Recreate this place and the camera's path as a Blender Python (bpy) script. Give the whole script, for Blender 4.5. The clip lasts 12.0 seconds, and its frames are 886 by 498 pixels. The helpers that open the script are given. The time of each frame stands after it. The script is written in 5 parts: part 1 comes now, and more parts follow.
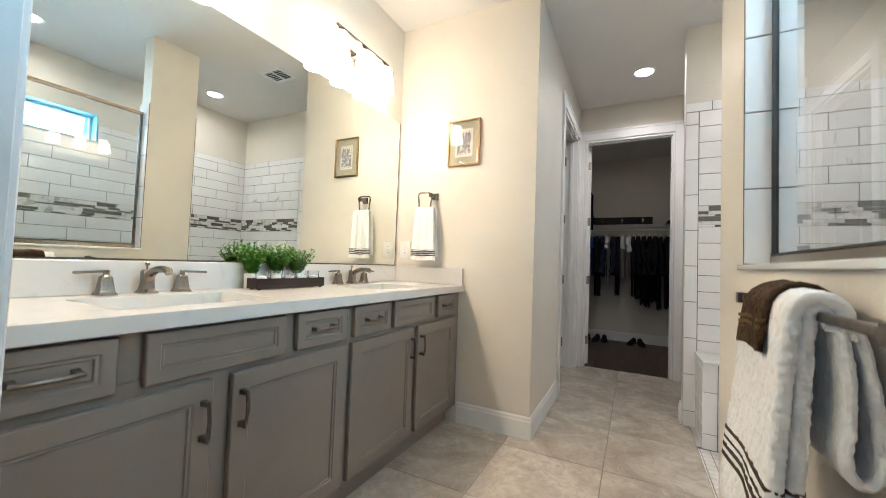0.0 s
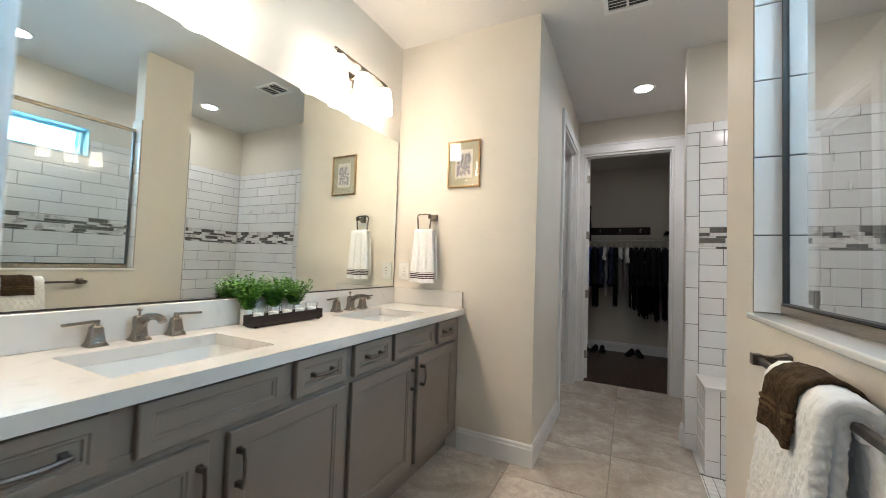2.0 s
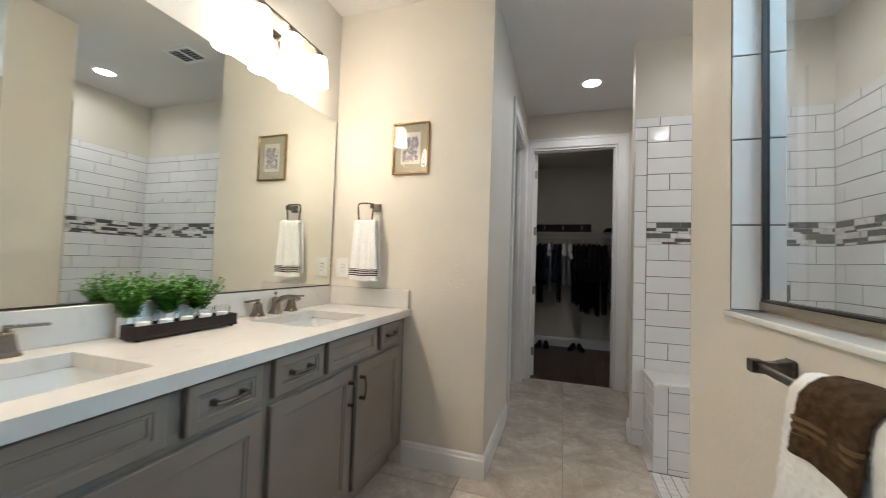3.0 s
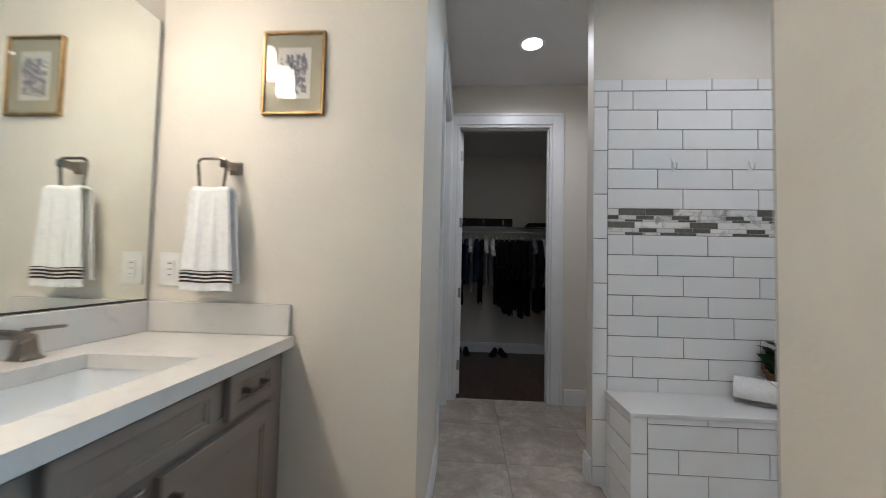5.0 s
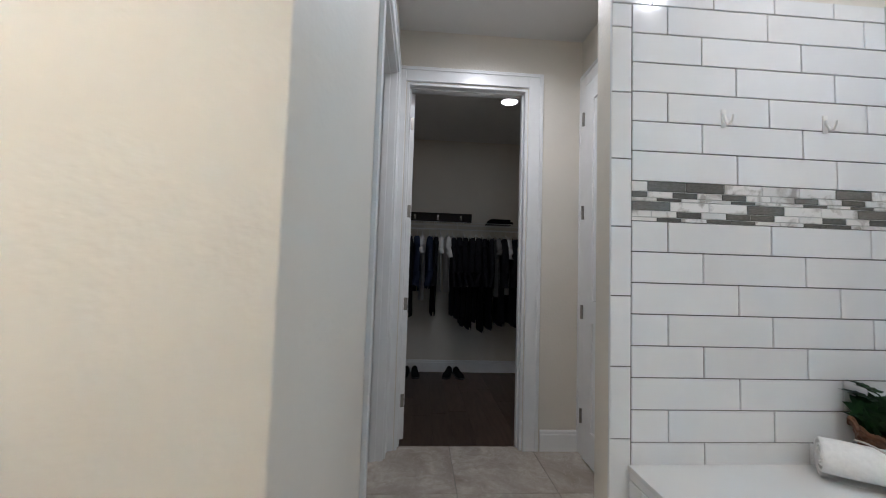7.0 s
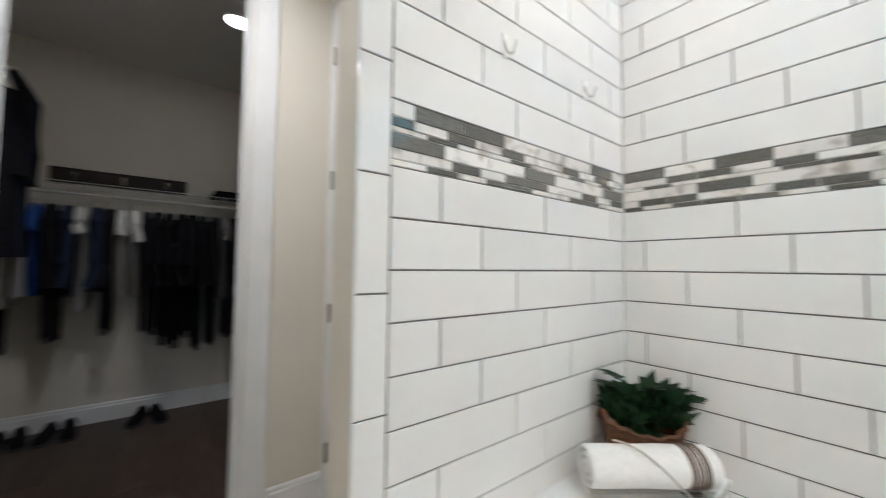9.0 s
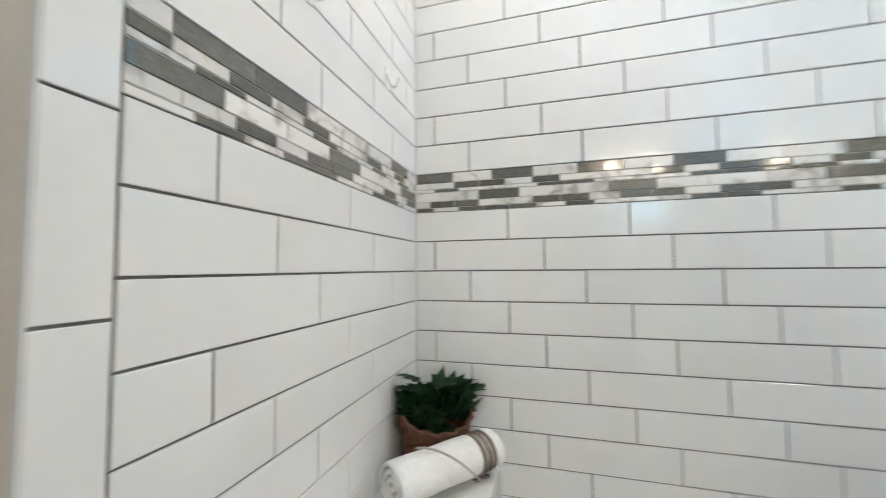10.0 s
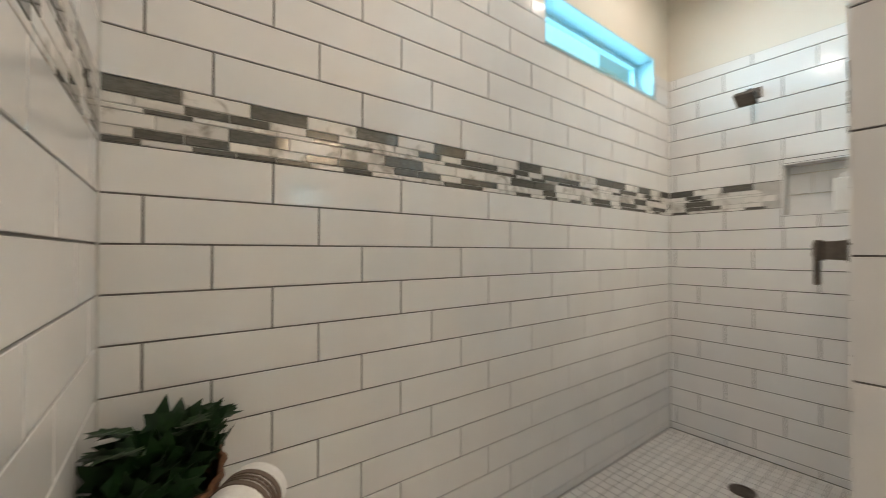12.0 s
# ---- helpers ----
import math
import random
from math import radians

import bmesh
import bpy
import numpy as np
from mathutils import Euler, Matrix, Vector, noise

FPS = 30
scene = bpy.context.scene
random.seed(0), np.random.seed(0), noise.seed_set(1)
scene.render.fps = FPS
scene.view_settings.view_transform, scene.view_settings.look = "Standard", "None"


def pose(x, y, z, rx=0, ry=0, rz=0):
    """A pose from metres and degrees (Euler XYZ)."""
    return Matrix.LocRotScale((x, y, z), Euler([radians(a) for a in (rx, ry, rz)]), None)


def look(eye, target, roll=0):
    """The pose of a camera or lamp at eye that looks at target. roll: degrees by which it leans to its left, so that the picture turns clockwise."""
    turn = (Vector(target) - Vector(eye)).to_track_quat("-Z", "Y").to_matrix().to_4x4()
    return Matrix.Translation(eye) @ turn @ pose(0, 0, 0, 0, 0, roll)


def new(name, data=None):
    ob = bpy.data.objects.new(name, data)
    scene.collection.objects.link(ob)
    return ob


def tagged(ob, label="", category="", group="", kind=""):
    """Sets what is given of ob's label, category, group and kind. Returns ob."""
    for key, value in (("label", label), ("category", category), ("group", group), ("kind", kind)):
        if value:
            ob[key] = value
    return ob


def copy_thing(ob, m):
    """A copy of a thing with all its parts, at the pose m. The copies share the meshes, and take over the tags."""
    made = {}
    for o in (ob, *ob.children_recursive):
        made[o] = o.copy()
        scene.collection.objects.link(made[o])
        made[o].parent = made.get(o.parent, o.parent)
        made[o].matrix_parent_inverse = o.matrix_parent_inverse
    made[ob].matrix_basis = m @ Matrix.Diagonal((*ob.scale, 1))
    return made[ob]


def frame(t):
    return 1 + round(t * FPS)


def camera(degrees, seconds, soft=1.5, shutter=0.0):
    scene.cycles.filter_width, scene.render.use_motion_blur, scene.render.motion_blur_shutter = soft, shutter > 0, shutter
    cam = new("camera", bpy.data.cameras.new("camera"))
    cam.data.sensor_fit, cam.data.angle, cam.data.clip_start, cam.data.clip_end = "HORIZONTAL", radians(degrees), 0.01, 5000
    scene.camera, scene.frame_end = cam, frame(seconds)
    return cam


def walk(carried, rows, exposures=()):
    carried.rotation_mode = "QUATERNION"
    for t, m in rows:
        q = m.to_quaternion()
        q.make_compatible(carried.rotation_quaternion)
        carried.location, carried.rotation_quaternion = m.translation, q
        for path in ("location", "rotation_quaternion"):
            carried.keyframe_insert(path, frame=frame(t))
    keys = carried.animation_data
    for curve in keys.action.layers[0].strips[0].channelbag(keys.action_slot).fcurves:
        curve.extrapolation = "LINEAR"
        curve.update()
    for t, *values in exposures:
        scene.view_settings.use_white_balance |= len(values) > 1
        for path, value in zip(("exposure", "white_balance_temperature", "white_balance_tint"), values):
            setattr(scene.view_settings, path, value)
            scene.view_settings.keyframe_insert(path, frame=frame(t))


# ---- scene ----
cam = camera(100.0, 12.0, soft=0.8, shutter=0.66)
PATH = [
    (0, (0.087, 0.043, 1.06), (-0.829, 1.819, 1.136), 2.1),
    (0.5, (0.078, 0.035, 1.129), (-0.836, 1.812, 1.213), 2.1),
    (1, (0.069, 0.024, 1.181), (-0.847, 1.8, 1.261), 2.1),
    (1.5, (0.058, 0.019, 1.214), (-0.854, 1.797, 1.288), 2.0),
    (2, (0.047, 0.055, 1.211), (-0.85, 1.841, 1.29), 2.0),
    (2.5, (0.018, 0.151, 1.205), (-0.76, 1.992, 1.281), 1.9),
    (3, (-0.061, 0.272, 1.198), (-0.681, 2.172, 1.273), 1.9),
    (3.2, (-0.102, 0.334, 1.198), (-0.65, 2.255, 1.286), 1.9),
    (4.8, (-0.273, 0.909, 1.18), (-0.448, 2.899, 1.279), 1.4),
    (5, (-0.306, 1.019, 1.186), (-0.435, 3.013, 1.271), 1.3),
    (5.5, (-0.336, 1.244, 1.19), (-0.322, 3.242, 1.263), 1.3),
    (6, (-0.33, 1.473, 1.195), (-0.243, 3.47, 1.27), 1.2),
    (6.5, (-0.304, 1.668, 1.192), (-0.209, 3.665, 1.264), 1.2),
    (6.7, (-0.302, 1.743, 1.176), (-0.203, 3.738, 1.275), 1.5),
    (8.5, (-0.016, 2.355, 1.178), (0.777, 4.188, 1.275), 1.2),
    (9, (0.078, 2.467, 1.16), (1.322, 4.03, 1.258), 0.6),
    (9.5, (0.154, 2.533, 1.147), (1.792, 3.676, 1.248), -0.0),
    (10, (0.161, 2.658, 1.16), (2.082, 3.205, 1.267), -0.5),
    (10.5, (0.194, 2.799, 1.166), (2.193, 2.786, 1.240), -0.5),
    (11, (0.29, 2.876, 1.140), (2.249, 2.475, 1.187), -0.4),
    (11.5, (0.38, 2.953, 1.129), (2.204, 2.132, 1.160), 0.0),
    (12, (0.421, 3.024, 1.135), (2.032, 1.838, 1.152), 0.05),
]
EXPOSURES = [(0.0, 0.21, 6300, 14), (1.0, 0.02, 6250, 15), (1.5, -0.05, 6200, 15), (2.5, -0.21, 6200, 14), (3.2, -0.25, 6150, 14), (4.8, -0.45, 5750, 14), (6.5, -0.20, 5650, 14),
             (8.5, 0.48, 5950, 12), (9.5, 0.61, 5950, 12), (10.5, 0.17, 5950, 11), (11.0, -0.07, 6350, 11), (12.0, -0.27, 7300, 16)]
walk(cam, [(t, look(eye, target, roll)) for t, eye, target, roll in PATH], EXPOSURES)

# ---- plan, in metres ----
X_MIRROR, X_HALL, X_HALF, X_HALF_IN, X_SHOWER, X_WC = -1.505, -0.471, 0.40, 0.54, 1.508, 0.82
Y_ENTRY, Y_PICTURE, Y_HOOK, Y_HOOK_BACK, Y_CLOSET, Y_CLOSET_END, Y_HEAD = 0.178, 2.36, 3.150, 3.26, 4.345, 6.22, 0.37
Y_GLASS_END, Y_COLUMN = 1.565, 1.925
CEIL, CEIL_CLOSET, DOOR_H, CASING = 2.82, 2.72, 2.452, 0.104
TILE_TOP, BAND_LOW, BAND_HIGH, ROW, TILE = 2.262, 1.377, 1.524, 0.1122, 0.400
BENCH_Z, BENCH_Y, BENCH_X = 0.518, 2.836, 0.470
COUNTER = 0.915

# ---- world and lights ----
world = bpy.data.worlds.new("sky")
scene.world = world
world.use_nodes = True
wn = world.node_tree
sky = wn.nodes.new("ShaderNodeTexSky")
sky.sky_type, sky.sun_disc = "NISHITA", False
sky.sun_elevation, sky.sun_rotation = radians(55), radians(0)
wn.nodes["Background"].inputs["Strength"].default_value = 0.15
wn.links.new(sky.outputs[0], wn.nodes["Background"].inputs["Color"])


def lamp(name, kind, m, energy, color, size=0.1, size_y=None, angle=None, spot=None):
    data = bpy.data.lights.new(name, kind)
    data.energy, data.color = energy, color
    if kind == "AREA":
        data.shape, data.size = ("RECTANGLE", size) if size_y else ("DISK", size)
        if size_y:
            data.size_y = size_y
    if kind == "SUN":
        data.angle = radians(angle)
    if kind in ("POINT", "SPOT"):
        data.shadow_soft_size = size
    if spot:
        data.spot_size, data.spot_blend = radians(spot), 0.6
    ob = new(name, data)
    ob.matrix_world = m
    return ob


lamp("sun", "SUN", look((0, 6, 8), (0, 0, 0)), 3.0, (1.0, 0.95, 0.88), angle=0.5)
COOL = (0.55, 0.78, 1.0)
win_lamp = lamp("window_daylight", "AREA", look((1.72, 1.10, 2.24), (0.0, 1.10, 1.93)), 14, (0.36, 0.75, 1.0), 1.0, 0.22)
win_lamp.data.spread = radians(100)
BED_WINDOW = (-2.0, 0.2, 0.75, 2.25)
lamp("bedroom_daylight", "AREA", look((-0.9, -3.52, 1.5), (-0.9, 0.0, 1.5)), 6.5, COOL, 2.1, 1.4)
BULB_WATTS, BULB_COLOR = 2.6, (1.0, 0.80, 0.58)
CAN_COLOR = (1.0, 0.96, 0.91)
CANS = [(0.14, 3.71, 7.6, 148), (1.035, 1.02, 4.8, 165), (1.04, 2.44, 5.0, 165)]


# ---- materials ----
def material(name, color, rough=0.5, metal=0.0, second=None, scale=8.0, detail=4.0, amount=1.0, bump=0.0, bump_scale=200.0,
             alpha_noise="noise", coat=0.0, spec=0.5, rough_var=0.0, random_value=0.0, ramp=(0.35, 0.7), stretch=(1, 1, 1), bump_dist=0.002):
    m = bpy.data.materials.new(name)
    m.use_nodes = True
    n, l = m.node_tree.nodes, m.node_tree.links
    b = n["Principled BSDF"]
    b.inputs["Base Color"].default_value = (*color, 1)
    b.inputs["Roughness"].default_value, b.inputs["Metallic"].default_value = rough, metal
    b.inputs["Coat Weight"].default_value = coat
    b.inputs["Specular IOR Level"].default_value = spec
    mp = n.new("ShaderNodeMapping")
    geo = n.new("ShaderNodeNewGeometry")
    l.new(geo.outputs["Position"], mp.inputs["Vector"])
    mp.inputs["Scale"].default_value = stretch
    out = None
    if second or rough_var:
        if alpha_noise == "wave":
            t = n.new("ShaderNodeTexWave")
            t.inputs["Scale"].default_value, t.inputs["Distortion"].default_value = scale, 14.0
            t.inputs["Detail"].default_value, t.inputs["Detail Scale"].default_value = detail, 1.6
            fac = t.outputs["Fac"]
        else:
            t = n.new("ShaderNodeTexNoise")
            t.inputs["Scale"].default_value, t.inputs["Detail"].default_value = scale, detail
            t.inputs["Distortion"].default_value = 0.6
            fac = t.outputs["Fac"]
        l.new(mp.outputs[0], t.inputs["Vector"])
        r = n.new("ShaderNodeMapRange")
        r.inputs["From Min"].default_value, r.inputs["From Max"].default_value = ramp
        r.inputs["To Max"].default_value = amount
        l.new(fac, r.inputs["Value"])
        if second:
            mix = n.new("ShaderNodeMix")
            mix.data_type = "RGBA"
            mix.inputs["A"].default_value, mix.inputs["B"].default_value = (*color, 1), (*second, 1)
            l.new(r.outputs[0], mix.inputs["Factor"])
            out = mix.outputs["Result"]
        if rough_var:
            rr = n.new("ShaderNodeMapRange")
            rr.inputs["To Min"].default_value, rr.inputs["To Max"].default_value = rough - rough_var, rough + rough_var
            l.new(fac, rr.inputs["Value"])
            l.new(rr.outputs[0], b.inputs["Roughness"])
    if random_value:
        oi, hsv = n.new("ShaderNodeObjectInfo"), n.new("ShaderNodeHueSaturation")
        mr = n.new("ShaderNodeMapRange")
        mr.inputs["To Min"].default_value, mr.inputs["To Max"].default_value = 1 - random_value, 1 + random_value
        l.new(oi.outputs["Random"], mr.inputs["Value"])
        l.new(mr.outputs[0], hsv.inputs["Value"])
        if out:
            l.new(out, hsv.inputs["Color"])
        else:
            hsv.inputs["Color"].default_value = (*color, 1)
        out = hsv.outputs["Color"]
    if out:
        l.new(out, b.inputs["Base Color"])
    if bump:
        t2, bp = n.new("ShaderNodeTexNoise"), n.new("ShaderNodeBump")
        t2.inputs["Scale"].default_value, t2.inputs["Detail"].default_value = bump_scale, 3.0
        l.new(mp.outputs[0], t2.inputs["Vector"])
        bp.inputs["Strength"].default_value, bp.inputs["Distance"].default_value = bump, bump_dist
        l.new(t2.outputs["Fac"], bp.inputs["Height"])
        l.new(bp.outputs["Normal"], b.inputs["Normal"])
    return m


def stone_tile():
    """Cloudy grey-beige stone print with thin pale veins, shifted from tile to tile."""
    m = material("stone_look_floor_tile", (0.4, 0.36, 0.31), 0.27, bump=0.08, bump_scale=35)
    n, l = m.node_tree.nodes, m.node_tree.links
    b = n["Principled BSDF"]
    geo, oi = n.new("ShaderNodeNewGeometry"), n.new("ShaderNodeObjectInfo")
    shift = n.new("ShaderNodeVectorMath")
    shift.operation = "MULTIPLY_ADD"
    shift.inputs[1].default_value = (7.0, 3.0, 5.0)
    l.new(oi.outputs["Random"], shift.inputs[0])
    l.new(geo.outputs["Position"], shift.inputs[2])

    def clouds(scale, detail, distortion, lo, hi):
        t, r = n.new("ShaderNodeTexNoise"), n.new("ShaderNodeMapRange")
        t.inputs["Scale"].default_value, t.inputs["Detail"].default_value, t.inputs["Distortion"].default_value = scale, detail, distortion
        t.inputs["Roughness"].default_value = 0.62
        l.new(shift.outputs[0], t.inputs["Vector"])
        r.inputs["From Min"].default_value, r.inputs["From Max"].default_value = lo, hi
        l.new(t.outputs["Fac"], r.inputs["Value"])
        return t, r

    def blend(fac, one, two):
        x = n.new("ShaderNodeMix")
        x.data_type = "RGBA"
        l.new(fac, x.inputs["Factor"])
        for key, v in (("A", one), ("B", two)):
            if isinstance(v, tuple):
                x.inputs[key].default_value = (*v, 1)
            else:
                l.new(v, x.inputs[key])
        return x.outputs["Result"]
    _, big = clouds(2.6, 9, 1.2, 0.34, 0.66)
    _, fine = clouds(13, 10, 1.4, 0.42, 0.72)
    vein, _ = clouds(5.5, 10, 2.2, 0, 1)
    gap, edge = n.new("ShaderNodeMath"), n.new("ShaderNodeMapRange")
    gap.operation = "SUBTRACT"
    gap.inputs[1].default_value = 0.5
    l.new(vein.outputs["Fac"], gap.inputs[0])
    absolute = n.new("ShaderNodeMath")
    absolute.operation = "ABSOLUTE"
    l.new(gap.outputs[0], absolute.inputs[0])
    edge.inputs["From Min"].default_value, edge.inputs["From Max"].default_value = 0.0, 0.016
    edge.inputs["To Min"].default_value, edge.inputs["To Max"].default_value = 0.28, 0.0
    l.new(absolute.outputs[0], edge.inputs["Value"])
    base = blend(big.outputs[0], (0.32, 0.272, 0.225), (0.56, 0.505, 0.44))
    base = blend(fine.outputs[0], base, (0.36, 0.315, 0.265))
    l.new(blend(edge.outputs[0], base, (0.68, 0.63, 0.56)), b.inputs["Base Color"])
    return m


def glowing(name, color, strength):
    m = bpy.data.materials.new(name)
    m.use_nodes = True
    b = m.node_tree.nodes["Principled BSDF"]
    b.inputs["Base Color"].default_value = (0.85, 0.85, 0.82, 1)
    b.inputs["Emission Color"].default_value = (*color, 1)
    b.inputs["Emission Strength"].default_value = strength
    return m


def glass(name, color=(1, 1, 1), rough=0.0):
    m = bpy.data.materials.new(name)
    m.use_nodes = True
    n, l = m.node_tree.nodes, m.node_tree.links
    b = n["Principled BSDF"]
    b.inputs["Base Color"].default_value = (*color, 1)
    b.inputs["Transmission Weight"].default_value = 1.0
    b.inputs["Roughness"].default_value = rough
    b.inputs["IOR"].default_value = 1.45
    return m


M_WALL = material("greige_wall_paint", (0.70, 0.655, 0.575), 0.55, second=(0.66, 0.615, 0.54), scale=1.5, bump=0.32, bump_scale=60, bump_dist=0.0035)
M_CEIL = material("ceiling_paint", (0.72, 0.705, 0.68), 0.8, second=(0.68, 0.665, 0.64), scale=1.2, bump=0.3, bump_scale=60, bump_dist=0.004)
M_TRIM = material("white_trim_paint", (0.78, 0.78, 0.77), 0.32, second=(0.73, 0.73, 0.72), scale=6, bump=0.03, bump_scale=90)
M_TILE = material("white_glazed_tile", (0.80, 0.795, 0.785), 0.12, second=(0.765, 0.76, 0.75), scale=5, bump=0.035, bump_scale=14, bump_dist=0.004, random_value=0.03)
M_GROUT = material("grey_grout", (0.15, 0.146, 0.136), 0.85, second=(0.20, 0.194, 0.182), scale=40, bump=0.2, bump_scale=400)
M_CAULK = material("pale_silicone", (0.50, 0.49, 0.47), 0.5, second=(0.42, 0.41, 0.39), scale=30)
M_GLASS_TILE = material("smoky_glass_tile", (0.088, 0.085, 0.073), 0.10, second=(0.14, 0.135, 0.118), scale=60, coat=0.6, random_value=0.22, stretch=(1, 1, 3))
M_MARBLE = material("white_veined_marble", (0.74, 0.72, 0.69), 0.22, second=(0.34, 0.305, 0.27), scale=17, detail=8, ramp=(0.52, 0.66), amount=0.85, random_value=0.10)
M_FLOOR = stone_tile()
M_FLOOR_GROUT = material("floor_grout", (0.22, 0.20, 0.175), 0.9, second=(0.28, 0.26, 0.23), scale=30)
M_PAN = material("white_shower_mosaic", (0.70, 0.69, 0.67), 0.30, second=(0.62, 0.61, 0.59), scale=9, random_value=0.05)
M_CABINET = material("greige_cabinet_paint", (0.215, 0.178, 0.148), 0.40, second=(0.192, 0.158, 0.131), scale=4, bump=0.05, bump_scale=120)
M_QUARTZ = material("white_quartz", (0.64, 0.615, 0.575), 0.16, second=(0.42, 0.39, 0.36), scale=14, detail=9, ramp=(0.57, 0.80), amount=0.45)
M_PORCELAIN = material("white_porcelain", (0.78, 0.78, 0.76), 0.10, second=(0.75, 0.75, 0.73), scale=3)
M_NICKEL = material("brushed_nickel", (0.29, 0.255, 0.22), 0.24, 1.0, second=(0.24, 0.21, 0.18), scale=120, stretch=(1, 1, 8))
M_BRONZE = material("dark_bronze_metal", (0.19, 0.165, 0.145), 0.33, 1.0, second=(0.14, 0.12, 0.105), scale=60)
M_HINGE = material("satin_hinge_metal", (0.30, 0.28, 0.25), 0.4, 1.0, second=(0.24, 0.22, 0.20), scale=60)
M_BLACK = material("black_gasket", (0.02, 0.02, 0.02), 0.5, second=(0.03, 0.03, 0.03), scale=30)
M_GOLD = material("gold_leaf_frame", (0.34, 0.225, 0.10), 0.38, 1.0, second=(0.22, 0.135, 0.055), scale=50)
M_MAT = material("olive_mat_board", (0.40, 0.37, 0.26), 0.8, second=(0.36, 0.335, 0.235), scale=70)
M_PAPER = material("print_paper", (0.72, 0.69, 0.62), 0.8, second=(0.66, 0.63, 0.57), scale=40)
M_INK = material("print_ink", (0.17, 0.18, 0.23), 0.8, second=(0.50, 0.43, 0.41), scale=60, detail=6, ramp=(0.46, 0.68))
M_TERRY = material("white_terry_cloth", (0.83, 0.825, 0.81), 0.95, second=(0.76, 0.755, 0.74), scale=60, bump=0.4, bump_scale=160, bump_dist=0.003, spec=0.1)
M_BROWN = material("brown_terry_cloth", (0.085, 0.052, 0.028), 0.95, second=(0.035, 0.021, 0.012), scale=75, bump=0.9, bump_scale=260, bump_dist=0.005, spec=0.1)
M_STRIPE = material("dark_brown_stripe", (0.075, 0.045, 0.035), 0.95, second=(0.055, 0.034, 0.027), scale=200, bump=0.5, bump_scale=260, spec=0.1)
M_WOOD_FLOOR = material("dark_plank", (0.052, 0.034, 0.025), 0.42, second=(0.09, 0.062, 0.046), scale=7, detail=8, random_value=0.25, stretch=(5, 0.6, 1))
M_TRAY = material("espresso_wood", (0.017, 0.010, 0.008), 0.5, spec=0.3, second=(0.028, 0.017, 0.013), scale=20, stretch=(4, 0.6, 4))
M_WAX = material("white_wax", (0.80, 0.78, 0.73), 0.5, second=(0.76, 0.74, 0.69), scale=30)
M_LEAF = material("bright_green_leaf", (0.028, 0.125, 0.010), 0.42, second=(0.14, 0.34, 0.025), scale=42, ramp=(0.40, 0.66))
M_BAND = material("tan_woven_band", (0.15, 0.095, 0.05), 0.95, second=(0.11, 0.07, 0.036), scale=180, bump=0.5, bump_scale=260, spec=0.1)
M_IVY = material("dark_ivy_leaf", (0.005, 0.024, 0.007), 0.5, second=(0.012, 0.050, 0.011), scale=30, random_value=0.2, spec=0.25)
M_WICKER = material("brown_wicker", (0.15, 0.062, 0.025), 0.6, second=(0.075, 0.029, 0.012), scale=60, bump=0.4, bump_scale=180)
M_PLASTIC = material("white_plastic", (0.78, 0.77, 0.74), 0.35, second=(0.74, 0.73, 0.70), scale=20)
# near-black: painted shade of the slots and duct, and rubber of the soles
M_SLOT = material("recess_shade_and_rubber", (0.03, 0.03, 0.03), 0.7, second=(0.05, 0.05, 0.05), scale=40)
# white vinyl with the cyan daylight glare put into its base colour
M_VINYL = material("sky_tinted_window_vinyl", (0.40, 0.68, 0.76), 0.35, second=(0.36, 0.64, 0.72), scale=10)
M_CLOTHS = {
    "black": material("black_cloth", (0.008, 0.008, 0.010), 0.95, second=(0.014, 0.014, 0.017), scale=60, spec=0.1),
    "navy": material("navy_cloth", (0.015, 0.020, 0.040), 0.95, second=(0.022, 0.030, 0.055), scale=60, spec=0.1),
    "blue": material("blue_cloth", (0.03, 0.09, 0.30), 0.9, second=(0.022, 0.065, 0.23), scale=50, spec=0.1),
    "grey": material("grey_cloth", (0.16, 0.155, 0.15), 0.9, second=(0.12, 0.115, 0.11), scale=50, spec=0.1),
    "white": material("white_cloth", (0.60, 0.59, 0.57), 0.9, second=(0.52, 0.51, 0.49), scale=40, spec=0.1),
}
M_MIRROR = material("silvered_mirror", (0.86, 0.90, 0.87), 0.0, 1.0)
M_SHADE = glowing("lit_frosted_glass", (1.0, 0.84, 0.64), 22.0)
M_LED = glowing("lit_led_diffuser", (1.0, 0.96, 0.91), 40.0)
M_SKY = glowing("sky_glow", (0.22, 0.74, 1.0), 1.15)
M_LED_DIM = glowing("dim_led_diffuser", (1.0, 0.95, 0.88), 16.0)
M_CLEAR = glass("clear_glass")
M_PANE = glass("smoky_shower_glass", (0.87, 0.90, 0.90))
M_CHAMPAGNE = material("champagne_nickel", (0.45, 0.385, 0.31), 0.27, 1.0, second=(0.39, 0.33, 0.265), scale=120, stretch=(1, 8, 1))
M_TAUPE = material("taupe_stripe", (0.19, 0.145, 0.12), 0.95, second=(0.15, 0.115, 0.095), scale=200, bump=0.5, bump_scale=260, spec=0.1)
# towel hem, greyed to paint in the shadow line of the seam
M_HEM = material("shaded_hem", (0.50, 0.47, 0.43), 0.95, second=(0.42, 0.39, 0.35), scale=120, spec=0.1)
M_CUP = glass("votive_glass", (0.97, 0.98, 0.98))


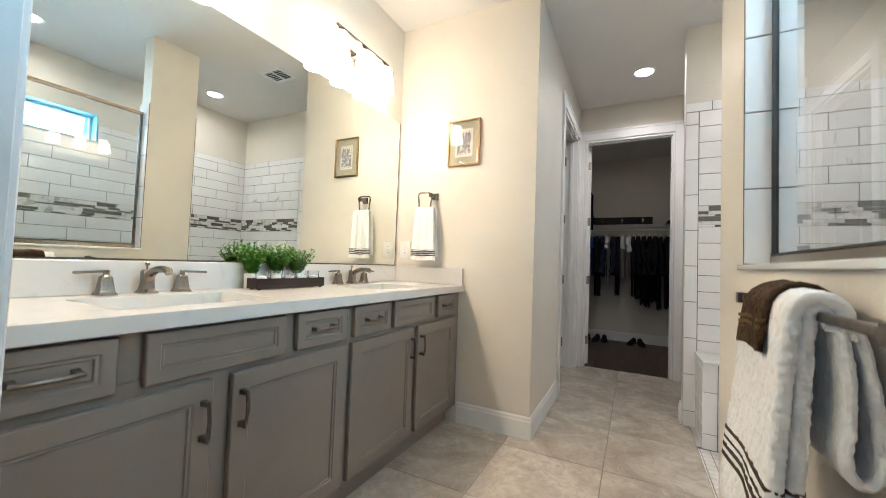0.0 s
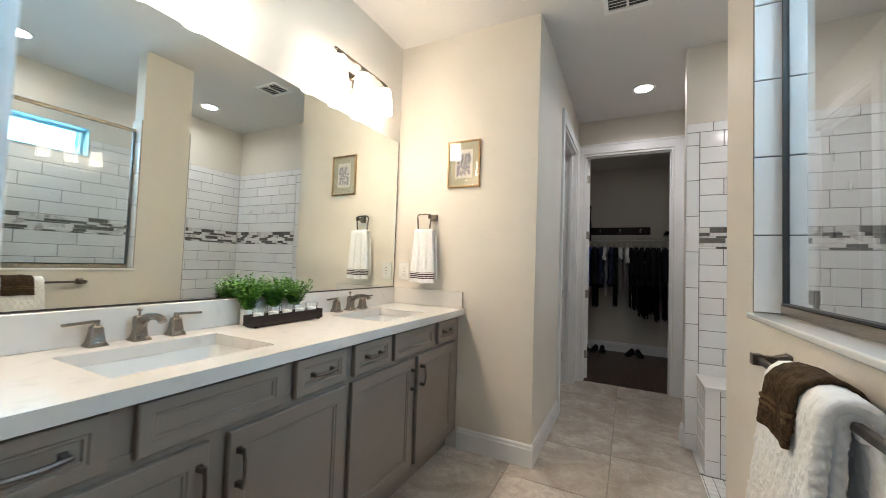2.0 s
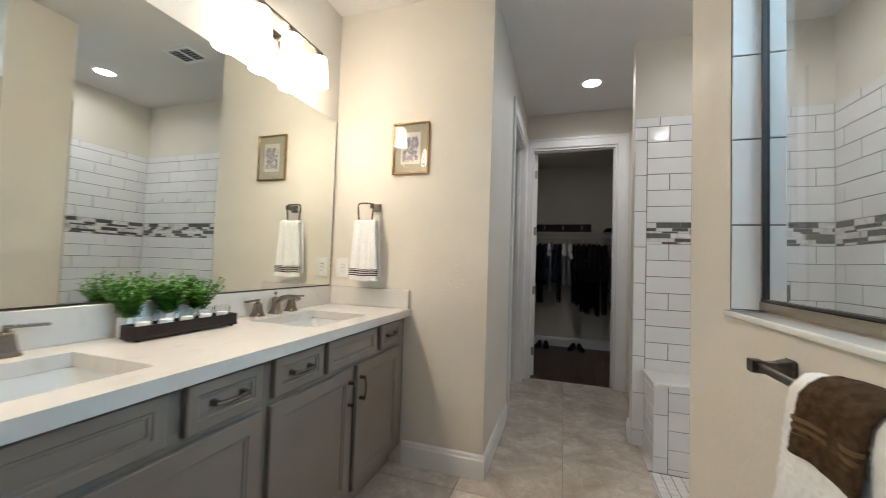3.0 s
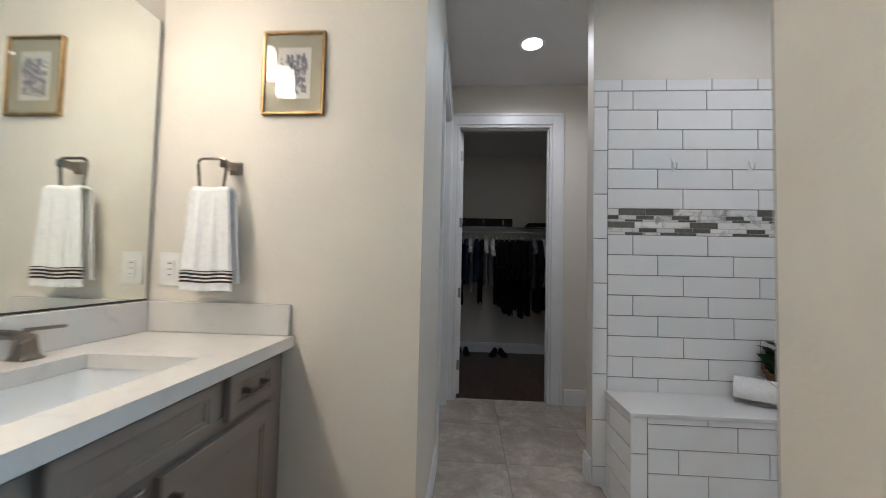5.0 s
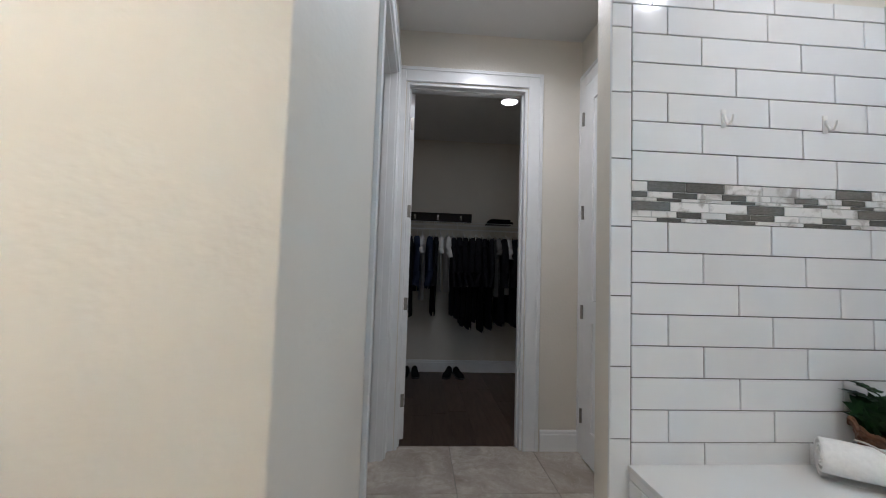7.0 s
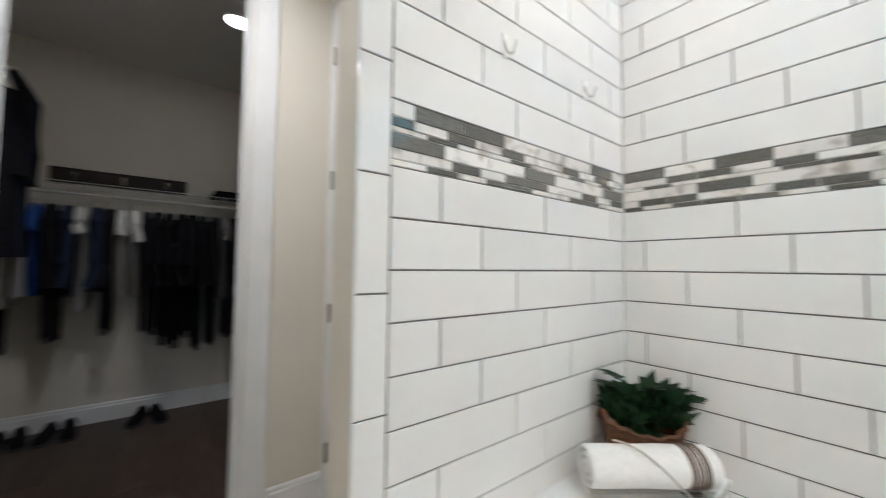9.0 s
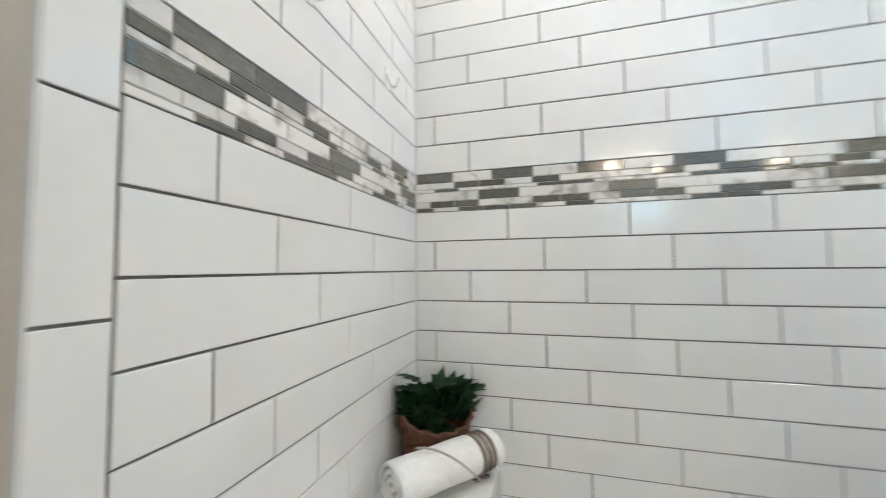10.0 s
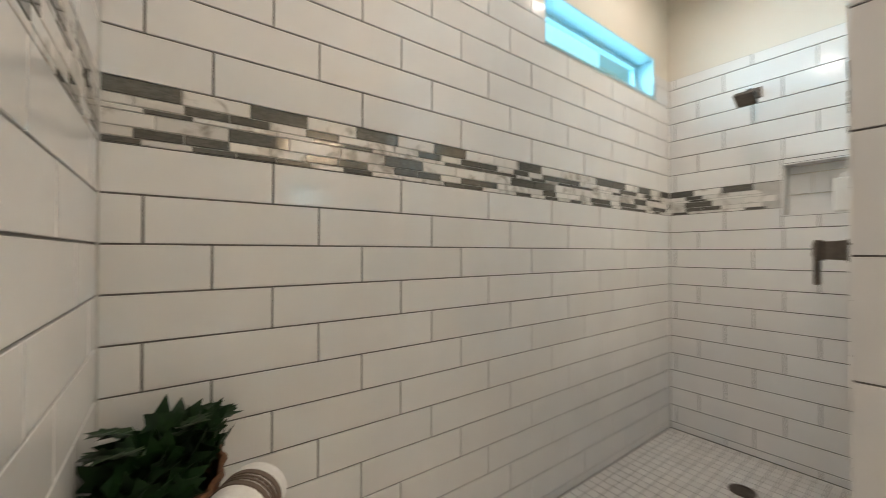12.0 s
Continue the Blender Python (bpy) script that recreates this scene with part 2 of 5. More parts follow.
# ---- mesh helpers ----
def box(bm, a, b, bevel=0.0, segments=1):
    """An axis-aligned block from corner a to corner b."""
    (x0, y0, z0), (x1, y1, z1) = a, b
    made = bmesh.ops.create_cube(bm, size=1.0, matrix=Matrix.LocRotScale(((x0 + x1) / 2, (y0 + y1) / 2, (z0 + z1) / 2), None, (abs(x1 - x0), abs(y1 - y0), abs(z1 - z0))))
    if bevel:
        edges = list({e for v in made["verts"] for e in v.link_edges})
        bmesh.ops.bevel(bm, geom=edges, offset=bevel, segments=segments, affect="EDGES", profile=0.6)
    return bm


def tube(bm, points, radius, sides=10, closed=False, squash=1.0):
    """A round bar swept along points."""
    pts = [Vector(p) for p in points]
    rings = []
    n = len(pts)
    for i, p in enumerate(pts):
        a = pts[(i - 1) % n] if closed or i else p
        b = pts[(i + 1) % n] if closed or i < n - 1 else p
        d = (b - a).normalized()
        q = d.to_track_quat("Z", "Y")
        r = radius[i] if isinstance(radius, (list, tuple)) else radius
        rings.append([bm.verts.new(p + q @ Vector((r * math.cos(k * math.tau / sides), squash * r * math.sin(k * math.tau / sides), 0))) for k in range(sides)])
    for i in range(n if closed else n - 1):
        r0, r1 = rings[i], rings[(i + 1) % n]
        for k in range(sides):
            bm.faces.new((r0[k], r0[(k + 1) % sides], r1[(k + 1) % sides], r1[k]))
    if not closed:
        bm.faces.new(rings[0][::-1])
        bm.faces.new(rings[-1])
    return bm


def lathe(bm, profile, sides=24, at=(0, 0, 0), square=False):
    """A turned (or four-sided) body from (radius, height) pairs."""
    ox, oy, oz = at
    if square:
        sides = 4
    rings = []
    for r, z in profile:
        f = math.sqrt(2) if square else 1.0
        o = math.pi / 4 if square else 0.0
        rings.append([bm.verts.new((ox + f * r * math.cos(o + k * math.tau / sides), oy + f * r * math.sin(o + k * math.tau / sides), oz + z)) for k in range(sides)])
    for r0, r1 in zip(rings, rings[1:]):
        for k in range(sides):
            bm.faces.new((r0[k], r0[(k + 1) % sides], r1[(k + 1) % sides], r1[k]))
    bm.faces.new(rings[0][::-1])
    bm.faces.new(rings[-1])
    return bm


def smooth(mesh, angle=40):
    for p in mesh.polygons:
        p.use_smooth = True
    mesh.set_sharp_from_angle(angle=radians(angle))


def mesh_of(name, bm, mat, soft=False):
    bmesh.ops.recalc_face_normals(bm, faces=bm.faces)
    me = bpy.data.meshes.new(name)
    bm.to_mesh(me)
    bm.free()
    me.materials.append(mat)
    if soft:
        smooth(me)
    return me


def part(name, bm, mat, parent, label="", soft=False, m=None):
    ob = new(name, mesh_of(name, bm, mat, soft))
    ob.parent = parent
    if m is not None:
        ob.matrix_basis = m
    if label:
        tagged(ob, label)
    return ob


def thing(name, m, label, category, group="", kind=""):
    ob = new(name)
    ob.empty_display_size = 0.05
    ob.matrix_basis = m
    return tagged(ob, label, category, group, kind)


def solid(name, bm, mat, label, category="", kind="", soft=False, m=None, group=""):
    ob = new(name, mesh_of(name, bm, mat, soft))
    if m is not None:
        ob.matrix_basis = m
    return tagged(ob, label, category, group, kind)


def block(name, mat, label, *boxes, bevel=0.0):
    bm = bmesh.new()
    for a, b in boxes:
        box(bm, a, b, bevel)
    return solid(name, bm, mat, label, kind="structure")


# ---- walls, ceilings, floors ----
W = 0.12
block("wall_mirror", M_WALL, "greige painted wall behind the vanity mirror", ((X_MIRROR - W, Y_ENTRY - W, 0), (X_MIRROR, Y_PICTURE + W, CEIL)))
block("wall_picture", M_WALL, "greige textured wall with a small framed print", ((X_MIRROR, Y_PICTURE, 0), (X_HALL, Y_PICTURE + W, CEIL)))
D1A, D1B = 3.345, 4.225
block("wall_hall", M_WALL, "greige hall wall with a door opening",
      ((X_HALL - W, Y_PICTURE + W, 0), (X_HALL, D1A, CEIL)), ((X_HALL - W, D1B, 0), (X_HALL, Y_CLOSET, CEIL)), ((X_HALL - W, D1A, DOOR_H), (X_HALL, D1B, CEIL)))
C1A, C1B = -0.41, 0.43
block("wall_closet", M_WALL, "greige wall around the closet doorway",
      ((-1.5, Y_CLOSET, 0), (C1A, Y_CLOSET + W, CEIL)), ((C1B, Y_CLOSET, 0), (1.63, Y_CLOSET + W, CEIL)), ((C1A, Y_CLOSET, DOOR_H), (C1B, Y_CLOSET + W, CEIL)))
R1A, R1B = 3.45, 4.25
block("wall_wc", M_WALL, "greige side wall with a white door",
      ((X_WC, Y_HOOK_BACK, 0), (X_WC + W, R1A, CEIL)), ((X_WC, R1B, 0), (X_WC + W, Y_CLOSET, CEIL)), ((X_WC, R1A, DOOR_H), (X_WC + W, R1B, CEIL)))
T = 0.010
block("wall_hook", M_WALL, "painted stub wall at the end of the shower", ((X_HALF, Y_HOOK + T, 0), (X_SHOWER + W, Y_HOOK_BACK, CEIL)))
WIN = (0.56, 1.64, 2.095, 2.36)
XS = X_SHOWER + T
block("wall_shower", M_WALL, "painted outer wall above the shower tiles",
      ((XS, Y_ENTRY - W, 0), (XS + 0.16, WIN[0], CEIL)), ((XS, WIN[1], 0), (XS + 0.16, Y_HOOK + T, CEIL)),
      ((XS, WIN[0], 0), (XS + 0.16, WIN[1], WIN[2])), ((XS, WIN[0], WIN[3]), (XS + 0.16, WIN[1], CEIL)))
NI = (0.64, 0.95, 1.33, 1.61)
YH2 = Y_HEAD - T
block("wall_shower_head", M_WALL, "painted shower end wall with a tiled niche",
      ((X_HALF_IN, Y_ENTRY, 0), (NI[0], YH2, CEIL)), ((NI[1], Y_ENTRY, 0), (XS, YH2, CEIL)),
      ((NI[0], Y_ENTRY, 0), (NI[1], YH2, NI[2])), ((NI[0], Y_ENTRY, NI[3]), (NI[1], YH2, CEIL)), ((NI[0], Y_ENTRY, NI[2]), (NI[1], YH2 - 0.09, NI[3])))
SILL = 1.073
block("wall_half", M_WALL, "greige half wall with a full-height column",
      ((X_HALF, Y_ENTRY, 0), (X_HALF_IN - T, Y_GLASS_END, SILL)), ((X_HALF, Y_GLASS_END, 0), (X_HALF_IN - T, Y_COLUMN - T, CEIL)))
E1A, E1B = -0.520, 0.36
block("wall_entry", M_WALL, "greige wall around the bathroom entry",
      ((X_MIRROR, Y_ENTRY - W, 0), (E1A, Y_ENTRY, CEIL)), ((E1B, Y_ENTRY - W, 0), (XS, Y_ENTRY, CEIL)), ((E1A, Y_ENTRY - W, DOOR_H), (E1B, Y_ENTRY, CEIL)))
block("wall_bedroom", M_WALL, "plain painted walls of the room before the bathroom",
      ((-2.62, -3.62, 0), (-2.5, Y_ENTRY, CEIL)), ((2.0, -3.62, 0), (2.12, Y_ENTRY - W, CEIL)), ((-2.5, -3.62, 0), (BED_WINDOW[0], -3.5, CEIL)),
      ((BED_WINDOW[1], -3.62, 0), (2.0, -3.5, CEIL)), ((BED_WINDOW[0], -3.62, 0), (BED_WINDOW[1], -3.5, BED_WINDOW[2])), ((BED_WINDOW[0], -3.62, BED_WINDOW[3]), (BED_WINDOW[1], -3.5, CEIL)),
      ((-2.5, Y_ENTRY - W, 0), (X_MIRROR - W, Y_ENTRY, CEIL)), ((XS + 0.16, Y_ENTRY - W, 0), (2.12, Y_ENTRY, CEIL)))
block("wall_closet_room", M_WALL, "plain painted closet walls",
      ((-1.04, Y_CLOSET + W, 0), (-0.92, Y_CLOSET_END + W, CEIL)), ((1.5, Y_CLOSET + W, 0), (1.62, Y_CLOSET_END, CEIL)), ((-0.92, Y_CLOSET_END, 0), (1.62, Y_CLOSET_END + W, CEIL)))
block("wall_wc_room", M_WALL, "plain painted wall of the side room", ((-1.62, Y_PICTURE + W, 0), (-1.5, Y_CLOSET, CEIL)))
block("wall_linen", M_WALL, "plain wall closing the space behind the side door", ((1.51, Y_HOOK_BACK, 0), (1.63, Y_CLOSET, CEIL)))
block("ceiling", M_CEIL, "white textured ceiling", ((-2.62, -3.62, CEIL), (2.12, Y_CLOSET + W, CEIL + 0.1)))
block("ceiling_closet", M_CEIL, "white closet ceiling", ((-0.92, Y_CLOSET + W, CEIL_CLOSET), (1.5, Y_CLOSET_END, CEIL_CLOSET + 0.08)), ((-1.62, Y_CLOSET + W, CEIL), (1.62, Y_CLOSET_END + W, CEIL + 0.1)))
floor = block("floor", M_FLOOR_GROUT, "grey-beige stone-look floor tiles with thin joints", ((-1.62, Y_ENTRY - W, -0.12), (1.63, Y_CLOSET + 0.06, -0.03)), ((-1.62, Y_ENTRY - W, -0.03), (0.445, Y_CLOSET + 0.06, -0.004)), ((0.445, Y_HOOK, -0.03), (1.63, Y_CLOSET + 0.06, -0.004)))
closet_floor = block("floor_closet", M_TRAY, "dark wood plank floor in the closet", ((-1.62, Y_CLOSET + 0.06, -0.12), (1.62, Y_CLOSET_END + W, -0.004)))
block("floor_bedroom", M_WOOD_FLOOR, "dark floor of the room before the bathroom", ((-2.62, -3.62, -0.12), (2.12, Y_ENTRY - W, 0.0)))


def baseboard(name, x0, y0, x1, y1, nx, ny, length_label="white painted baseboard"):
    """A moulded skirting along a wall line; (nx, ny) points into the room."""
    bm = bmesh.new()
    d, h = 0.014, 0.135
    prof = [(0, 0), (d, 0), (d, h - 0.03), (d - 0.004, h - 0.022), (d - 0.005, h - 0.008), (d - 0.010, h), (0, h)]
    ends = []
    for x, y in ((x0, y0), (x1, y1)):
        ends.append([bm.verts.new((x + nx * a, y + ny * a, z)) for a, z in prof])
    k = len(prof)
    for i in range(k):
        bm.faces.new((ends[0][i], ends[0][(i + 1) % k], ends[1][(i + 1) % k], ends[1][i]))
    bm.faces.new(ends[0])
    bm.faces.new(ends[1][::-1])
    return solid(name, bm, M_TRIM, length_label, kind="structure")


baseboard("baseboard", -0.96, Y_PICTURE, X_HALL + 0.014, Y_PICTURE, 0, -1)
baseboard("baseboard", X_HALL, Y_PICTURE, X_HALL, D1A - CASING, 1, 0)
baseboard("baseboard", X_HALL, D1B + CASING, X_HALL, Y_CLOSET - 0.02, 1, 0)
baseboard("baseboard", C1B + CASING + 0.015, Y_CLOSET, X_WC - 0.014, Y_CLOSET, 0, -1)
baseboard("baseboard", X_WC, Y_HOOK_BACK, X_WC, R1A - CASING, -1, 0)
baseboard("baseboard", X_HALF, Y_HOOK + 0.02, X_HALF, Y_HOOK_BACK + 0.014, -1, 0)
baseboard("baseboard", X_HALF, Y_HOOK_BACK, X_WC - 0.014, Y_HOOK_BACK, 0, 1)
baseboard("baseboard", X_HALF, Y_ENTRY + 0.016, X_HALF, Y_COLUMN - 0.02, -1, 0)
baseboard("baseboard", -0.92, Y_CLOSET_END, 1.5, Y_CLOSET_END, 0, -1)
baseboard("baseboard", 1.5, Y_CLOSET + W, 1.5, Y_CLOSET_END - 0.014, -1, 0)


def casing(name, axis, plane, a, b, out, label, clip_lo=None):
    """Moulded door casing round an opening a..b on a wall plane, standing proud towards out (+1 or -1)."""
    bm = bmesh.new()

    def add(u0, u1, z0, z1, d):
        p, q = (plane, plane + out * d)
        if axis == "x":
            box(bm, (min(p, q), u0, z0), (max(p, q), u1, z1), 0.002)
        else:
            box(bm, (u0, min(p, q), z0), (u1, max(p, q), z1), 0.002)
    lo = a - CASING if clip_lo is None else clip_lo
    for u0, u1, z1 in ((lo, a - 0.006, DOOR_H + CASING), (b + 0.006, b + CASING, DOOR_H + CASING)):
        add(u0, u1, 0, z1, 0.014)
    add(a - 0.006, b + 0.006, DOOR_H + 0.006, DOOR_H + CASING, 0.014)
    s = 0.022
    if clip_lo is None:
        add(a - CASING - 0.002, a - CASING + s, 0, DOOR_H + CASING + 0.002, 0.019)
    add(b + CASING - s, b + CASING + 0.002, 0, DOOR_H + CASING + 0.002, 0.019)
    add((lo if clip_lo is not None else a - CASING + s), b + CASING - s, DOOR_H + CASING - s, DOOR_H + CASING + 0.002, 0.019)
    return solid(name, bm, M_TRIM, label, kind="structure")


def jamb(name, axis, p0, p1, a, b, label):
    """The lining of a door opening, with a stop strip."""
    bm = bmesh.new()
    t = 0.018
    for u0, u1, z0, z1 in ((a, a + t, 0, DOOR_H), (b - t, b, 0, DOOR_H), (a + t, b - t, DOOR_H - t, DOOR_H)):
        if axis == "x":
            box(bm, (p0 - 0.002, u0, z0), (p1 + 0.002, u1, z1), 0.0015)
        else:
            box(bm, (u0, p0 - 0.002, z0), (u1, p1 + 0.002, z1), 0.0015)
    m = (p0 + p1) / 2
    for u0, u1, z0, z1 in ((a + t, a + t + 0.011, 0, DOOR_H - t), (b - t - 0.011, b - t, 0, DOOR_H - t), (a + t + 0.011, b - t - 0.011, DOOR_H - t - 0.011, DOOR_H - t)):
        if axis == "x":
            box(bm, (m - 0.018, u0, z0), (m + 0.018, u1, z1), 0.0015)
        else:
            box(bm, (u0, m - 0.018, z0), (u1, m + 0.018, z1), 0.0015)
    return solid(name, bm, M_TRIM, label, kind="structure")


casing("trim_side_door", "x", X_HALL, D1A, D1B, 1, "white casing round the side room door")
jamb("trim_side_jamb", "x", X_HALL - W, X_HALL, D1A, D1B, "white lining of the side room doorway")
casing("trim_closet_door", "y", Y_CLOSET, C1A, C1B, -1, "white casing round the closet doorway", clip_lo=X_HALL + 0.002)
jamb("trim_closet_jamb", "y", Y_CLOSET, Y_CLOSET + W, C1A, C1B, "white lining of the closet doorway")
casing("trim_linen_door", "x", X_WC, R1A, R1B, -1, "white casing round a closed side door")
jamb("trim_linen_jamb", "x", X_WC, X_WC + W, R1A, R1B, "white lining of the closed side door")
casing("trim_entry", "y", Y_ENTRY, E1A, E1B, 1, "white casing round the bathroom entry")
jamb("trim_entry_jamb", "y", Y_ENTRY - W, Y_ENTRY, E1A, E1B, "white lining of the bathroom entry")


def door(name, m, width, label, hinge_side=1):
    """A four-panel hollow door, hinged at local x = 0, face towards local -y, with four hinges."""
    d = thing(name, m, label, "door", kind="structure")
    w, h, t = width, DOOR_H - 0.03, 0.035
    bm = bmesh.new()
    st, rails = 0.115, ((0.0, 0.20), (0.86, 1.00), (h - 0.13, h))
    box(bm, (0, -t, 0), (st, 0, h), 0.002)
    box(bm, (w - st, -t, 0), (w, 0, h), 0.002)
    for z0, z1 in rails:
        box(bm, (st, -t, z0), (w - st, 0, z1))
    half = 0.05
    for z0, z1 in ((0.20, 0.86), (1.00, h - 0.13)):
        box(bm, (w / 2 - half, -t, z0), (w / 2 + half, 0, z1))
    part("door_frame", bm, M_TRIM, d, m=pose(0, 0, 0.012))
    for z0, z1 in ((0.20, 0.86), (1.00, h - 0.13)):
        for x0, x1 in ((st, w / 2 - half), (w / 2 + half, w - st)):
            bm = bmesh.new()
            box(bm, (x0 + 0.001, -t + 0.012, z0 + 0.001), (x1 - 0.001, -0.012, z1 - 0.001))
            box(bm, (x0 + 0.038, -t + 0.004, z0 + 0.038), (x1 - 0.038, -0.004, z1 - 0.038), 0.006)
            part("door_panel", bm, M_TRIM, d, m=pose(0, 0, 0.012))
    for z in (0.26, 0.92, 1.57, 2.20):
        bm = bmesh.new()
        tube(bm, [(-0.004, hinge_side * 0.008 - (t if hinge_side < 0 else 0), z - 0.045), (-0.004, hinge_side * 0.008 - (t if hinge_side < 0 else 0), z + 0.045)], 0.0075, 10)
        y0 = 0 if hinge_side > 0 else -t
        box(bm, (-0.0015, y0 - 0.03 * hinge_side if hinge_side > 0 else y0, z - 0.044), (0.001, y0 if hinge_side > 0 else y0 + 0.03, z + 0.044))
        part("hinge", bm, M_HINGE, d, "satin metal butt hinge", soft=True, m=pose(0, 0, 0.012))
    bm = bmesh.new()
    for s in (-1, 1):
        y = -t if s < 0 else 0
        lathe(bm, [(0.026, 0), (0.026, 0.006), (0.012, 0.012), (0.011, 0.04), (0.026, 0.05), (0.029, 0.062), (0.022, 0.075), (0.004, 0.078)], 16)
        for v in bm.verts:
            if v.tag:
                continue
            x, yy, z = v.co
            v.co = (w - 0.06 + x, y + s * z, 0.95 + yy)
            v.tag = True
    part("door_knob", bm, M_NICKEL, d, "brushed nickel door knob", soft=True)
    return d


# side room door stands open, closet door stands open, linen door is shut
door("door_1", pose(X_HALL - W - 0.004, D1B - 0.020, 0, 0, 0, 178), 0.775, "white four-panel door standing open into the side room", 1)
door("door_2", pose(C1A + 0.022, Y_CLOSET + W + 0.004, 0, 0, 0, 108), 0.79, "white panel door standing open into the closet", 1)
door("door_3", pose(X_WC + 0.002, R1B - 0.022, 0, 0, 0, -90), 0.755, "white panel door, closed, beside the closet", -1)


# ---- vanity ----
FRONT = -0.953
FACE = FRONT - 0.019


def pull(parent, length, m):
    """A square-section bow pull along local x, standing off local -y."""
    bm = bmesh.new()
    for s in (-1, 1):
        lathe(bm, [(0.0085, 0), (0.0065, 0.006), (0.006, 0.024)], 4, square=True)
        for v in bm.verts:
            if not v.tag:
                x, y, z = v.co
                v.co = (s * length / 2 + x, -z, y)
                v.tag = True
    pts = [(-length / 2 - 0.008 + (length + 0.016) * i / 10, -0.024 - 0.008 * math.sin(math.pi * i / 10), 0) for i in range(11)]
    tube(bm, pts, 0.0055, 6)
    return part("pull_handle", bm, M_BRONZE, parent, "dark bronze bow pull handle", soft=True, m=m)


def raised_front(bm, w, h, rail):
    """A framed cabinet front in the local xz plane, its face towards -y, with a sunk stepped panel."""
    t = 0.019
    steps = [(0.0, -t + 0.003), (0.003, -t), (rail, -t), (rail + 0.004, -t + 0.004), (rail + 0.010, -t + 0.004), (rail + 0.013, -t + 0.009),
             (rail + 0.020, -t + 0.009)]
    rings = [[bm.verts.new((x, 0, z)) for x, z in ((0, 0), (w, 0), (w, h), (0, h))]]
    for i, y in steps:
        rings.append([bm.verts.new((x, y, z)) for x, z in ((i, i), (w - i, i), (w - i, h - i), (i, h - i))])
    for a, b in zip(rings, rings[1:]):
        for k in range(4):
            bm.faces.new((a[k], a[(k + 1) % 4], b[(k + 1) % 4], b[k]))
    bm.faces.new(rings[0])
    bm.faces.new(rings[-1][::-1])
    return bm


TURN_FRONT = pose(FACE, 0, 0, 0, 0, 90)
UNITS = [
    (0.205, 1.255, [(0.235, 0.470, True), (0.525, 0.930, False), (0.980, 1.230, True)], [(0.240, 0.694, 1), (0.752, 1.235, -1)]),
    (1.255, 2.358, [(1.280, 1.540, True), (1.573, 1.977, False), (2.030, 2.270, True)], [(1.271, 1.762, 1), (1.803, 2.266, -1)]),
]
for y0, y1, drawers, doors in UNITS:
    cab = thing("vanity_cabinet", pose(FACE, y0, 0, 0, 0, 90), "greige painted vanity cabinet with framed doors and drawers", "cabinet", "vanity cabinets")
    w, deep = y1 - y0, FACE - X_MIRROR - 0.003
    for nm, p, q in (("bottom_rail", (0.0, 0.002, 0.115), (w - 0.002, 0.02, 0.135)), ("stile", (0.0, 0.002, 0.135), (0.05, 0.02, 0.873)),
                     ("stile", (w - 0.075, 0.002, 0.135), (w - 0.002, 0.02, 0.873)), ("top_rail", (0.05, 0.002, 0.845), (w - 0.075, 0.02, 0.873)),
                     ("middle_rail", (0.05, 0.002, 0.70), (w - 0.075, 0.02, 0.75)), ("front_panel", (0.05, 0.005, 0.135), (w - 0.075, 0.017, 0.70)),
                     ("front_panel", (0.05, 0.005, 0.75), (w - 0.075, 0.017, 0.845)), ("side_panel", (0.0, 0.02, 0.115), (0.016, deep, 0.873)),
                     ("side_panel", (w - 0.018, 0.02, 0.115), (w - 0.002, deep, 0.873)), ("bottom_panel", (0.016, 0.02, 0.115), (w - 0.018, deep, 0.131))):
        part(nm, box(bmesh.new(), p, q), M_CABINET, cab)
    bm = bmesh.new()
    box(bm, (0.0, 0.07, 0.0), (w - 0.002, 0.085, 0.115))
    part("toe_kick", bm, M_CABINET, cab)
    for a, b, has_pull in drawers:
        bm = raised_front(bmesh.new(), b - a, 0.128, 0.030)
        f = part("drawer_front" if has_pull else "false_front", bm, M_CABINET, cab, m=pose(a - y0, 0, 0.735))
        if has_pull:
            pull(f, 0.095, pose((b - a) / 2, -0.019 + 0.009, 0.064))
    for a, b, side in doors:
        bm = raised_front(bmesh.new(), b - a, 0.567, 0.052)
        f = part("cabinet_door", bm, M_CABINET, cab, m=pose(a - y0, 0, 0.145))
        x = (b - a) - 0.027 if side > 0 else 0.027
        pull(f, 0.095, pose(x, -0.019, 0.567 - 0.105, 0, 90, 0))

# counter with two sink cut-outs
SINKS = [(0.500, 0.955), (1.575, 2.010)]
SX0, SX1 = -1.365, -1.035
CF = -0.930
bm = bmesh.new()
ys = [0.203, SINKS[0][0], SINKS[0][1], SINKS[1][0], SINKS[1][1], Y_PICTURE - 0.002]
for i, (a, b) in enumerate(zip(ys, ys[1:])):
    if i % 2:
        box(bm, (X_MIRROR + 0.002, a, 0.875), (SX0, b, COUNTER))
        box(bm, (SX1, a, 0.875), (CF, b, COUNTER))
    else:
        box(bm, (X_MIRROR + 0.002, a, 0.875), (CF, b, COUNTER))
bmesh.ops.remove_doubles(bm, verts=bm.verts, dist=0.0005)
worktop = solid("vanity_counter", bm, M_QUARTZ, "white quartz vanity counter with two sink cut-outs and backsplash", "counter")
bm = box(bmesh.new(), (X_MIRROR + 0.002, 0.203, COUNTER + 0.0005), (X_MIRROR + 0.022, Y_PICTURE - 0.024, 1.028), 0.002)
